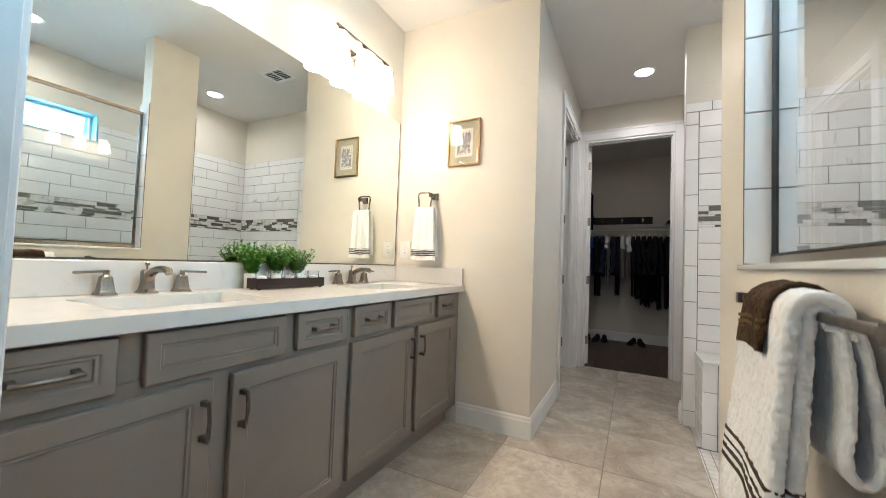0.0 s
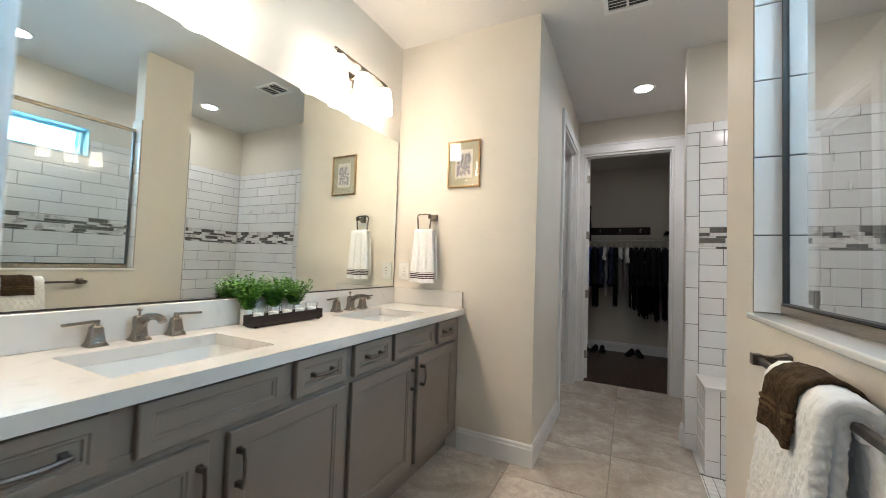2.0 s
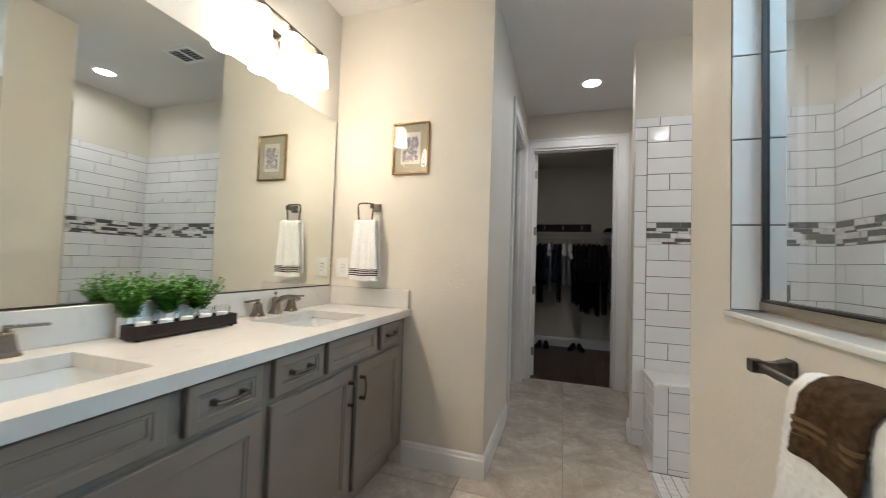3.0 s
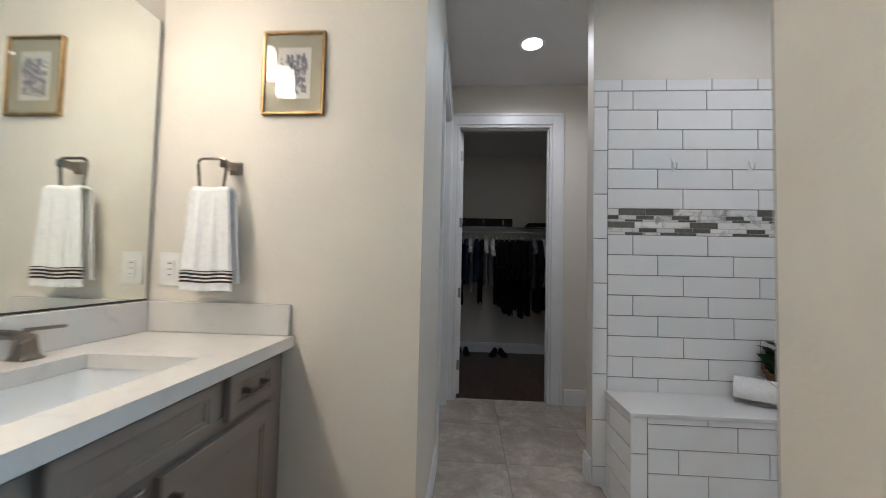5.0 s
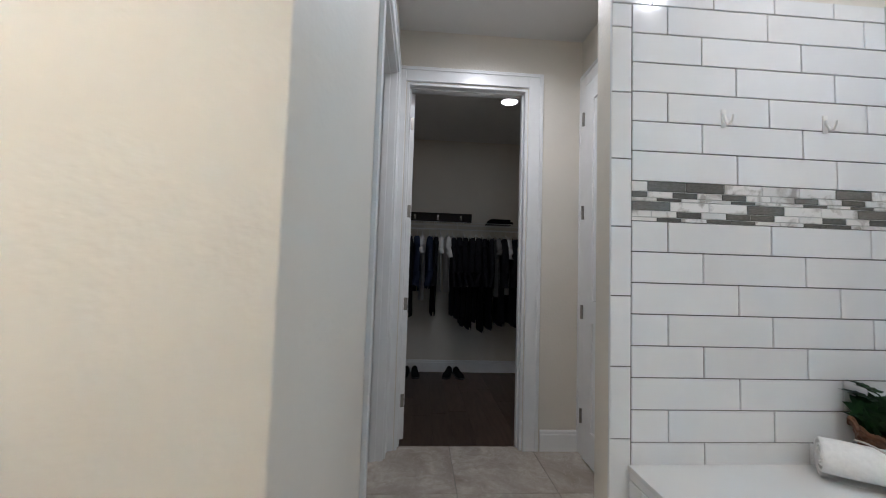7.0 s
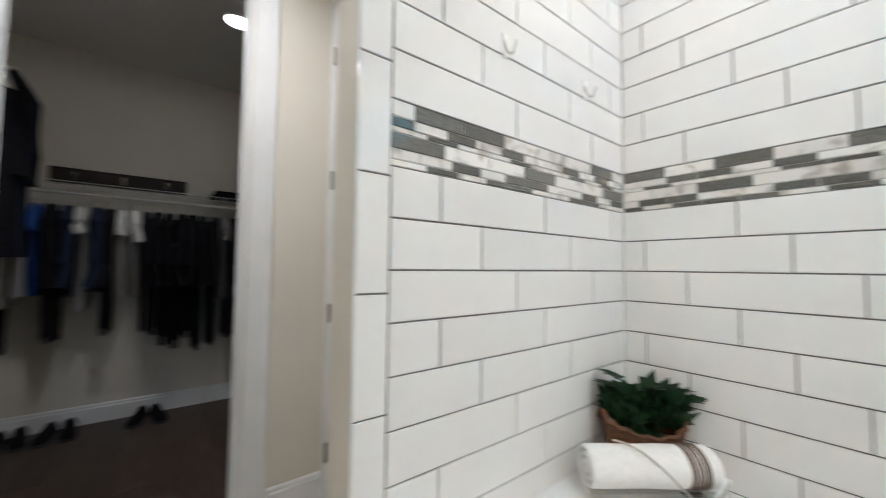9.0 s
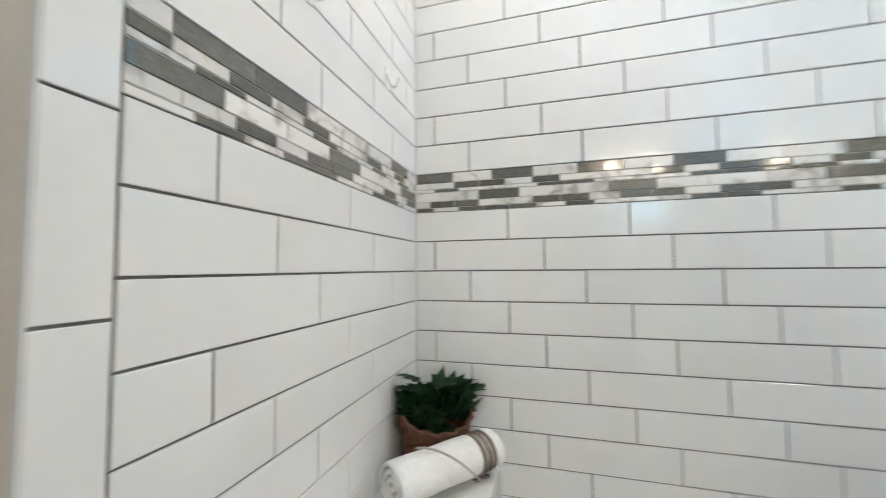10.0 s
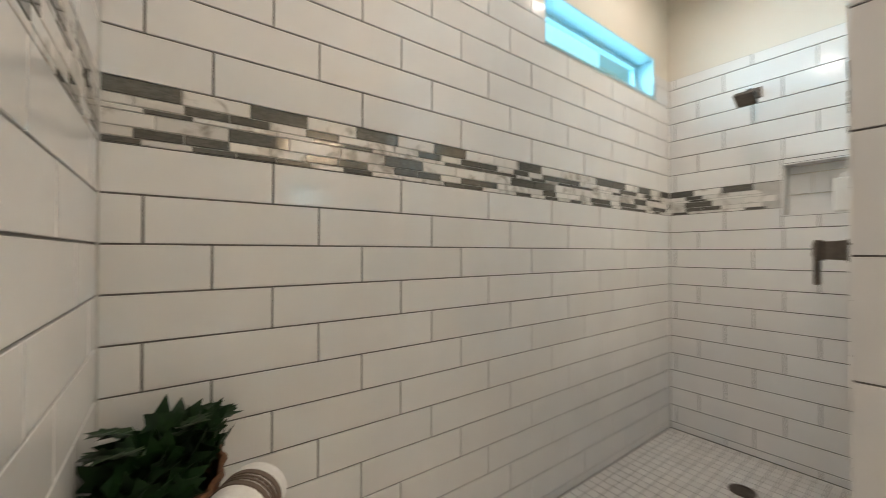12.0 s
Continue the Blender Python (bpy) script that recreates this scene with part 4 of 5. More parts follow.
for path, u0, u1, th, fo, sd, ru in ((OUTER, -0.135, 0.148, 0.0270, 0.8, 7, 0.004), (INNER, -0.128, 0.138, 0.0270, 0.7, 9, 0.003)):
    n = len(path)
    for z in (0.680, 0.697, 0.714, 0.733):
        i0 = max(k for k in range(n) if path[k][1] > z - 0.0045)
        i1 = min(k for k in range(n // 2, n) if path[k][1] < z + 0.0045)
        pr = [path[i1], path[(i0 + i1) // 2], path[i0]]
        bm = cloth(pr, lambda f: spread(i0 / n), u0, u1, th, folds=fo, seed=sd, nu=90, ruffle=ru, at=i0, rim=0.10)
        part("stripe", bm, M_STRIPE, bt, "dark brown woven stripe", soft=True)
wt = thing("washcloth", pose(BARX, 0.925, 0, 0, 0, 90), "brown terry cloth laid over the white bath towel", "towel")
prof = hang(0.0495, -0.043, BARZ + 0.045, 0.048, 0.928, 0.94, 36, 0.006)
part("cloth", cloth(prof, lambda f: 0.96 + 0.12 * abs(f - 0.5), -0.066, 0.078, 0.010, folds=1.2, seed=3, nu=60, ruffle=0.003, rim=0.08, fluff=0.0022), M_BROWN, wt, soft=True)
for z in (0.957, 0.969, 0.981):
    bm = cloth([(0.0510, z + 0.003), (0.0510, z), (0.0510, z - 0.003)], lambda f: 0.985, -0.066, 0.078, 0.0140, folds=1.2, seed=3, nu=60, ruffle=0.003, at=44 + 36 * (0.997 - z) / 0.069, rim=0.08)
    part("band", bm, M_BAND, wt, "paler woven band")

# ---- shower window ----
y0, y1, z0, z1 = WIN
win = thing("window_1", pose(XS, y0, z0), "narrow high shower window, white vinyl with cyan glare in its colour", "window", kind="structure")
bm = bmesh.new()
for a, b in (((-0.012, 0.0, 0.0), (0.16, y1 - y0, 0.012)), ((-0.002, 0.0, z1 - z0 - 0.01), (0.16, y1 - y0, z1 - z0)), ((-0.002, 0, 0.012), (0.16, 0.01, z1 - z0 - 0.01)), ((-0.002, y1 - y0 - 0.01, 0.012), (0.16, y1 - y0, z1 - z0 - 0.01))):
    box(bm, a, b, 0.002)
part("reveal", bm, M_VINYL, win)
bm = bmesh.new()
f = 0.022
for a, b in (((0.10, 0.01, 0.012), (0.14, y1 - y0 - 0.01, 0.012 + f)), ((0.10, 0.01, z1 - z0 - 0.01 - f), (0.14, y1 - y0 - 0.01, z1 - z0 - 0.01)), ((0.10, 0.01, 0.012 + f), (0.14, 0.01 + f, z1 - z0 - 0.01 - f)), ((0.10, y1 - y0 - 0.01 - f, 0.012 + f), (0.14, y1 - y0 - 0.01, z1 - z0 - 0.01 - f))):
    box(bm, a, b, 0.003)
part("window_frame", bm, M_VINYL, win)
g = part("pane", box(bmesh.new(), (0.117, 0.01 + f, 0.012 + f), (0.123, y1 - y0 - 0.01 - f, z1 - z0 - 0.01 - f)), M_CLEAR, win)
g.visible_shadow = False

bm = box(bmesh.new(), (2.30, -1.2, 1.6), (2.31, 3.4, 6.5))
solid("backdrop", bm, M_SKY, "bright pale blue sky outside the shower window", kind="structure")

# ---- shower fittings ----
hx = 1.06
sh = thing("wall_shower_fixture", pose(hx, Y_HEAD, 2.03), "square bronze shower head on a short arm", "shower head")
bm = lathe(bmesh.new(), [(0.030, 0), (0.030, 0.006), (0.022, 0.012)], square=True)
part("flange", bm, M_BRONZE, sh, m=pose(0, 0, 0, -90, 0, 0))
bm = tube(bmesh.new(), [(0, 0.005, 0), (0, 0.07, 0.004), (0, 0.12, -0.012), (0, 0.155, -0.045)], 0.009, 10)
part("arm", bm, M_BRONZE, sh, soft=True)
bm = bmesh.new()
lathe(bm, [(0.012, 0.045), (0.016, 0.03), (0.040, 0.012), (0.044, 0.0), (0.044, -0.012)], square=True)
bmesh.ops.bevel(bm, geom=list(bm.edges), offset=0.003, segments=1, affect="EDGES")
part("spray_head", bm, M_BRONZE, sh, m=pose(0, 0.170, -0.070, 32, 0, 0))
vl = thing("shower_valve", pose(X_HALF_IN, 1.735, 1.14, 0, 0, -90), "bronze shower valve with a lever handle", "shower valve")
bm = box(bmesh.new(), (-0.062, 0, -0.062), (0.062, 0.009, 0.062), 0.004, 1)
part("plate", bm, M_BRONZE, vl)
bm = lathe(bmesh.new(), [(0.034, 0.009), (0.032, 0.014), (0.024, 0.020), (0.021, 0.058), (0.025, 0.062), (0.025, 0.074), (0.012, 0.080)], square=True)
part("hub", bm, M_BRONZE, vl, m=pose(0, 0, 0, -90, 0, 0))
bm = box(bmesh.new(), (-0.008, 0.066, -0.085), (0.008, 0.079, 0.012), 0.003, 1)
part("lever", bm, M_BRONZE, vl)
bottle = thing("soap_dispenser", pose(0.715, Y_HEAD - 0.04, NI[2] + 0.008), "white soap bottle standing in the shower niche", "bottle")
bm = box(bmesh.new(), (-0.045, -0.028, 0), (0.045, 0.028, 0.17), 0.012, 3)
part("body", bm, M_PLASTIC, bottle, soft=True)
bm = lathe(bmesh.new(), [(0.016, 0.17), (0.016, 0.192), (0.006, 0.195), (0.006, 0.215), (0.020, 0.217), (0.020, 0.226)], 16)
part("pump", bm, M_PLASTIC, bottle, soft=True)

for x in (0.832, 1.238):
    hk = thing("adhesive_hook", pose(x, Y_HOOK, 1.775), "small white adhesive hook on the shower tiles", "hook", "shower hooks")
    bm = box(bmesh.new(), (-0.010, -0.004, -0.036), (0.010, 0.0, 0.034), 0.0018, 2)
    part("plate", bm, M_PLASTIC, hk, soft=True)
    bm = tube(bmesh.new(), [(0, -0.004, 0.012), (0, -0.012, -0.012), (0, -0.022, -0.030), (0, -0.034, -0.030), (0, -0.042, -0.016), (0, -0.044, -0.002)], [0.006, 0.0055, 0.005, 0.005, 0.0045, 0.0035], 8)
    part("prong", bm, M_PLASTIC, hk, soft=True)

drain = thing("shower_drain", pose(1.015, 0.80, -0.0125), "round dark bronze shower drain in white mosaic", "drain")
bm = lathe(bmesh.new(), [(0.056, 0.0), (0.054, 0.004), (0.045, 0.0045), (0.044, 0.002)], 28)
part("rim", bm, M_BRONZE, drain, soft=True)
bm = bmesh.new()
for i in range(-3, 4):
    half = math.sqrt(0.044 ** 2 - (i * 0.012) ** 2)
    box(bm, (i * 0.012 - 0.002, -half, 0.0021), (i * 0.012 + 0.002, half, 0.0042))
part("grate", bm, M_BRONZE, drain)

# ---- bench, basket, rolled towel ----
block("shower_bench", M_GROUT, "tiled shower bench with a white slab top", ((BENCH_X + 0.006, BENCH_Y + 0.006, -0.03), (X_SHOWER + 0.002, Y_HOOK + 0.002, BENCH_Z - 0.018)))
bench = bpy.data.objects["shower_bench"]
part("bench_top", box(bmesh.new(), (BENCH_X - 0.004, BENCH_Y - 0.006, BENCH_Z - 0.018), (X_SHOWER - 0.0005, Y_HOOK - 0.0005, BENCH_Z), 0.003, 2), M_PORCELAIN, bench, "white slab bench top")

BX, BY = 1.376, 3.030
basket = thing("wicker_basket", pose(BX, BY, BENCH_Z, 0, 0, -35), "brown woven wicker basket on the shower bench", "basket")
bm = bmesh.new()
n, levels = 48, 12
rings = []
for j in range(levels + 1):
    f = j / levels
    row = []
    for k in range(n):
        a = k * math.tau / n
        r = 1.0 + 0.018 * (1 if (k // 2 + j) % 2 else -1)
        row.append(bm.verts.new(((0.106 + 0.030 * f) * r * math.cos(a), (0.070 + 0.022 * f) * r * math.sin(a), 0.004 + 0.120 * f + 0.036 * f * math.cos(a) ** 2)))
    rings.append(row)
for a, b in zip(rings, rings[1:]):
    for k in range(n):
        bm.faces.new((a[k], a[(k + 1) % n], b[(k + 1) % n], b[k]))
bm.faces.new(rings[0][::-1])
part("woven_body", bm, M_WICKER, basket)
bm = bmesh.new()
for s in (0, 0.5):
    tube(bm, [((0.136 + 0.004 * math.sin(14 * (a + s))) * math.cos(a), (0.092 + 0.004 * math.sin(14 * (a + s))) * math.sin(a), 0.126 + 0.036 * math.cos(a) ** 2 + 0.004 * math.cos(14 * (a + s))) for a in [k * math.tau / 72 for k in range(72)]], 0.006, 6, closed=True)
part("braided_rim", bm, M_WICKER, basket, soft=True)
for s in (-1, 1):
    bm = tube(bmesh.new(), [(s * (0.132 + 0.006 * math.sin(math.pi * k / 8)), -0.035 + 0.07 * k / 8, 0.150 + 0.030 * math.sin(math.pi * k / 8)) for k in range(9)], 0.008, 8)
    part("handle", bm, M_WICKER, basket, soft=True)
ivy = thing("ivy_plant", pose(BX, BY, BENCH_Z + 0.01, 0, 0, -35), "dark green artificial ivy filling the basket", "plant")
rn = random.Random(21)
bm, stems = bmesh.new(), bmesh.new()
lathe(stems, [(0.03, 0.0), (0.07, 0.02), (0.075, 0.09), (0.02, 0.11)], 12)


def ivy_leaf(bm, c, d, up, size):
    """A five-pointed ivy leaf, cupped along the midrib."""
    s = d.cross(up)
    s = s.normalized() if s.length > 1e-3 else Vector((1, 0, 0))
    nrm = s.cross(d).normalized()
    outline = [(0.0, 0.0), (0.30, -0.06), (0.52, 0.10), (0.34, 0.36), (0.42, 0.62), (0.20, 0.62), (0.0, 1.06)]
    mid = [bm.verts.new(c + d * (size * f) + nrm * size * (0.02 - 0.16 * f * f)) for f in (0.0, 0.30, 0.62, 1.06)]
    for sg in (-1, 1):
        v = [bm.verts.new(c + s * (sg * size * x) + d * (size * y) + nrm * size * (0.12 * x - 0.16 * y * y)) for x, y in outline[1:-1]]
        bm.faces.new((mid[0], v[0], v[1], mid[1]))
        bm.faces.new((mid[1], v[1], v[2], mid[2]))
        bm.faces.new((mid[2], v[2], v[3], v[4]))
        bm.faces.new((mid[2], v[4], mid[3]))


for i in range(95):
    a = rn.uniform(0, math.tau)
    el = rn.uniform(0.10, 1.35)
    r = rn.uniform(0.5, 1.0)
    c = Vector((0.110 * r * math.cos(a) * math.cos(el * 0.8), 0.070 * r * math.sin(a) * math.cos(el * 0.8), 0.122 + 0.100 * r * math.sin(el)))
    d = (Vector((math.cos(a), math.sin(a), rn.uniform(0.25, 1.6))) + Vector((rn.uniform(-0.7, 0.7), rn.uniform(-0.7, 0.7), 0))).normalized()
    ivy_leaf(bm, c, d, Vector((math.cos(a) + rn.uniform(-0.5, 0.5), math.sin(a) + rn.uniform(-0.5, 0.5), rn.uniform(0.1, 0.8))).normalized(), rn.uniform(0.055, 0.092))
for a, ln, ris in ((2.9, 0.120, 0.25), (3.2, 0.135, 0.22), (2.6, 0.115, 0.20), (-0.3, 0.165, 0.17), (0.1, 0.155, 0.19), (4.6, 0.07, 0.22)):
    tip = Vector((ln * math.cos(a), ln * 0.8 * math.sin(a), ris + 0.04))
    tube(stems, [Vector((0, 0, 0.08)), Vector((tip.x * 0.55, tip.y * 0.55, tip.z * 0.9)), tip], 0.0025, 5)
    for k in range(6):
        f = 0.6 + 0.4 * k / 5
        d = Vector((math.cos(a + (k % 3 - 1) * 0.9), math.sin(a + (k % 3 - 1) * 0.9), 0.4)).normalized()
        ivy_leaf(bm, Vector((tip.x * f, tip.y * f, tip.z * (0.8 + 0.2 * f))), d, Vector((0, 0, 1)), rn.uniform(0.035, 0.055))
part("stalk", stems, M_IVY, ivy)
part("foliage", bm, M_IVY, ivy, "overlapping pointed dark ivy leaves")

roll = thing("rolled_towel", pose(1.232, 2.958, BENCH_Z + 0.001, 0, 0, -38), "rolled white towel with brown end stripes lying on the bench", "towel")
bm = bmesh.new()
n, turns = 90, 3.4
lng = 0.180
R = 0.070


def roll_ring(x, grow):
    outr, inr = [], []
    for i in range(n + 1):
        f = i / n
        a = -f * turns * math.tau + 0.6
        r = 0.006 + (R - 0.006) * f
        outr.append(bm.verts.new((x, (r + grow) * math.cos(a) * 1.12, R + (r + grow) * math.sin(a) * 0.98)))
        inr.append(bm.verts.new((x, (r - 0.010) * math.cos(a) * 1.12, R + (r - 0.010) * math.sin(a) * 0.98)))
    return outr, inr


xs = [-lng, -lng + 0.005] + [-lng + 0.02 + (2 * lng - 0.04) * k / 8 for k in range(9)] + [lng - 0.005, lng]
rings = [roll_ring(x, -0.003 if abs(abs(x) - lng) < 1e-6 else 0.001 * math.sin(37 * x)) for x in xs]
for (o0, i0), (o1, i1) in zip(rings, rings[1:]):
    for k in range(n):
        bm.faces.new((o0[k], o0[k + 1], o1[k + 1], o1[k]))
        bm.faces.new((i0[k], i1[k], i1[k + 1], i0[k + 1]))
for (o, i) in (rings[0], rings[-1]):
    for k in range(n):
        bm.faces.new((o[k], i[k], i[k + 1], o[k + 1]))
part("cloth", bm, M_TERRY, roll, soft=True)
for x, wide in ((0.098, 0.0065), (0.113, 0.0024), (0.123, 0.0024), (0.138, 0.0065)):
    bm = bmesh.new()
    last = []
    for i in range(37):
        f = 1 - (1 - i / 36) / turns
        ang, r = -f * turns * math.tau + 0.6, 0.006 + (R - 0.006) * f
        last.append([bm.verts.new((x + dx, (r + dr) * math.cos(ang) * 1.12, R + (r + dr) * math.sin(ang) * 0.98)) for dx, dr in ((-wide - 0.0008, -0.003), (-wide, 0.0022), (wide, 0.0022), (wide + 0.0008, -0.003))])
    for p, q in zip(last, last[1:]):
        for k in range(4):
            bm.faces.new((p[k], p[(k + 1) % 4], q[(k + 1) % 4], q[k]))
    part("stripe", bm, M_TAUPE, roll, "taupe woven stripe", soft=True)
bm = tube(bmesh.new(), [(-0.09 + 0.17 * k / 10, R * 1.125 * math.cos(1.3 + 2.5 * k / 10), R + R * math.sin(1.3 + 2.5 * k / 10)) for k in range(11)], 0.0032, 6)
part("hem", bm, M_HEM, roll, "stitched hem, grey for the shade along the seam", soft=True)

# ---- ceiling fittings ----
for x, y, watts, beam_angle in CANS:
    c = thing("recessed_downlight", pose(x, y, CEIL), "round white recessed ceiling downlight, lit", "ceiling lamp", "downlights")
    bm = lathe(bmesh.new(), [(0.092, -0.0005), (0.090, -0.006), (0.078, -0.009), (0.072, -0.006), (0.070, -0.001)], 36)
    part("trim_ring", bm, M_TRIM, c, soft=True)
    bm = lathe(bmesh.new(), [(0.070, -0.0042), (0.068, -0.0048), (0.002, -0.0052)], 36)
    part("diffuser", bm, M_LED, c, "lit frosted diffuser", soft=True)
    beam = lamp("downlight_beam", "AREA", pose(x, y, CEIL - 0.010), watts, CAN_COLOR, 0.12)
    beam.data.spread = radians(beam_angle)
for x in (0.48, -0.49):
    c = thing("recessed_downlight", pose(x, 5.10, CEIL_CLOSET), "round closet ceiling light, dimly lit", "ceiling lamp", "closet lights")
    bm = lathe(bmesh.new(), [(0.085, -0.0005), (0.083, -0.006), (0.072, -0.009), (0.068, -0.001)], 36)
    part("trim_ring", bm, M_TRIM, c, soft=True)
    bm = lathe(bmesh.new(), [(0.068, -0.006), (0.064, -0.007), (0.002, -0.0075)], 36)
    part("diffuser", bm, M_LED_DIM, c, "lit frosted diffuser", soft=True)
vent = thing("ceiling_vent", pose(0.018, 2.43, CEIL), "white square slatted ceiling air vent", "vent")
bm = bmesh.new()
s = 0.135
for a, b in (((-s, -s * 0.8, -0.008), (s, -s * 0.8 + 0.028, 0)), ((-s, s * 0.8 - 0.028, -0.008), (s, s * 0.8, 0)), ((-s, -s * 0.8 + 0.028, -0.008), (-s + 0.028, s * 0.8 - 0.028, 0)), ((s - 0.028, -s * 0.8 + 0.028, -0.008), (s, s * 0.8 - 0.028, 0)), ((-0.007, -s * 0.8 + 0.028, -0.008), (0.007, s * 0.8 - 0.028, 0))):
    box(bm, a, b, 0.002)
part("frame", bm, M_TRIM, vent)
# flat dark sheet painted for the shade inside the duct
part("backing", box(bmesh.new(), (-s + 0.028, -s * 0.8 + 0.028, -0.0015), (s - 0.028, s * 0.8 - 0.028, -0.0005)), M_SLOT, vent, "dark sheet standing in for the shaded duct opening")
for k in range(6):
    y = -s * 0.8 + 0.040 + k * 0.0275
    part("slat", box(bmesh.new(), (-s + 0.028, -0.007, -0.001), (s - 0.028, 0.007, 0.001)), M_TRIM, vent, m=pose(0, y, -0.0062, 28, 0, 0))

# ---- closet ----
SH_Z, SH_Y0 = 1.70, Y_CLOSET_END - 0.32
shelf = thing("wire_shelf", pose(0, Y_CLOSET_END, SH_Z), "white wire closet shelf with hanging rail", "shelf")
bm = bmesh.new()
for y, z in ((-0.01, 0), (-0.16, -0.004), (-0.32, 0), (-0.32, -0.03)):
    tube(bm, [(-0.915, y, z), (1.49, y, z)], 0.003, 6)
for i in range(96):
    x = -0.905 + i * 0.025
    tube(bm, [(x, -0.005, 0.004), (x, -0.32, 0.004)], 0.0016, 4)
part("wire_deck", bm, M_PLASTIC, shelf)
part("hanging_rail", tube(bmesh.new(), [(-0.915, -0.29, -0.075), (1.49, -0.29, -0.075)], 0.009, 10), M_PLASTIC, shelf, soft=True)
for x in (-0.8, -0.24, 0.12, 0.55, 1.2):
    part("bracket", tube(bmesh.new(), [(x, -0.31, -0.004), (x, -0.31, -0.055), (x, -0.29, -0.066)], 0.004, 6), M_PLASTIC, shelf)
rack = thing("hook_rack", pose(-0.085, Y_CLOSET_END, 1.79), "dark wooden board with metal coat hooks above the shelf", "coat rack")
part("board", box(bmesh.new(), (-0.40, -0.022, -0.055), (0.40, -0.001, 0.055), 0.004), M_TRAY, rack)
for x in (-0.27, 0.0, 0.27):
    bm = box(bmesh.new(), (x - 0.012, -0.028, -0.03), (x + 0.012, -0.022, 0.03), 0.002)
    tube(bm, [(x, -0.028, -0.012), (x, -0.055, -0.022), (x, -0.062, 0.005)], 0.005, 6)
    part("hook", bm, M_NICKEL, rack, soft=True)


def garment(m, cloth_name, length, sleeve, seed, thick):
    g = thing("hanging_shirt", m, f"{cloth_name} clothing on a hanger in the closet", "clothing", "hanging clothes")
    rn = random.Random(seed)
    bm = bmesh.new()
    nz, ny = 14, 12
    for side in (-1, 1):
        grid = []
        for i in range(nz + 1):
            f = i / nz
            z = -0.075 - length * f
            hw = 0.045 + 0.165 * min(1.0, f * 7) + 0.015 * f
            row = []
            for k in range(ny + 1):
                u = k / ny * 2 - 1
                t = thick * (1 - 0.8 * abs(u) ** 3) * (0.45 + 0.55 * min(1, f * 3)) * (1 + 0.25 * math.sin(u * 5 + seed + 3 * f))
                drop = 0.065 * u * u if f < 0.12 else 0.0
                row.append(bm.verts.new((side * t + 0.012 * math.sin(2 * f + seed), u * hw, z - drop)))
            grid.append(row)
        for i in range(nz):
            for k in range(ny):
                bm.faces.new((grid[i][k], grid[i][k + 1], grid[i + 1][k + 1], grid[i + 1][k]))
    part("body", bm, M_CLOTHS[cloth_name], g, soft=True)
    for s in (-1, 1):
        pts = [(0, s * 0.185, -0.115), (rn.uniform(-0.01, 0.01), s * 0.225, -0.20), (rn.uniform(-0.02, 0.02), s * 0.232, -0.115 - sleeve * 0.7), (rn.uniform(-0.02, 0.02), s * 0.226, -0.115 - sleeve)]
        part("sleeve", tube(bmesh.new(), pts, [thick * 0.9, thick * 1.15, thick * 1.1, thick * 1.15], 10), M_CLOTHS[cloth_name], g, soft=True)
    bm = bmesh.new()
    hook = [(0, 0.0, -0.045), (0, 0, -0.012), (0, 0.012, 0.010), (0, 0.0, 0.0135), (0, -0.012, 0.004)]
    tube(bm, hook, 0.0018, 5)
    tube(bm, [(0, -0.19, -0.10), (0, 0, -0.045), (0, 0.19, -0.10)], 0.004, 6)
    part("hanger", bm, M_PLASTIC, g, "white plastic hanger")


CLOTHES = ("navy black white white blue black navy white navy black white white black black black black black black black grey black white black black").split()
rn = random.Random(5)
for i, c in enumerate(CLOTHES):
    garment(pose(-0.72 + i * 0.066 + rn.uniform(-0.01, 0.01), SH_Y0 + 0.03, SH_Z - 0.075), c, rn.uniform(0.52, 0.72) + (0.30 if c == "black" else 0.05), 0.5 if c in ("black", "navy") else rn.choice((0.16, 0.20)), i, rn.uniform(0.024, 0.036))
# high rail along the side wall
RAIL_X, RAIL_Z = -0.685, 2.27
rail = thing("closet_rail", pose(RAIL_X, Y_CLOSET_END, RAIL_Z), "white closet hanging rail high on the side wall", "clothes rail")
part("rod", tube(bmesh.new(), [(0, -0.96, 0), (0, -0.002, 0)], 0.010, 10), M_PLASTIC, rail, soft=True)
for y in (-0.90, -0.45, -0.08):
    bm = tube(bmesh.new(), [(0, y, -0.004), (-0.02, y, 0.05), (-0.243, y, 0.06), (-0.243, y, -0.16), (-0.04, y, 0.03)], 0.006, 6)
    part("bracket", bm, M_PLASTIC, rail)
for i, (y, c) in enumerate(((5.315, "black"), (5.40, "black"), (5.49, "navy"), (5.58, "black"))):
    garment(pose(RAIL_X, y, RAIL_Z - 0.004, 0, 0, 90), c, 1.0, 0.55, 40 + i, 0.026)
hat = thing("folded_clothes", pose(0.62, Y_CLOSET_END - 0.16, SH_Z + 0.006), "dark folded clothes lying on the wire shelf", "clothing")
for k in range(2):
    bm = box(bmesh.new(), (-0.15 + 0.02 * k, -0.12, 0.028 * k), (0.13 - 0.03 * k, 0.12, 0.028 + 0.028 * k), 0.012, 3)
    part("fold", bm, M_CLOTHS["black"], hat, soft=True)


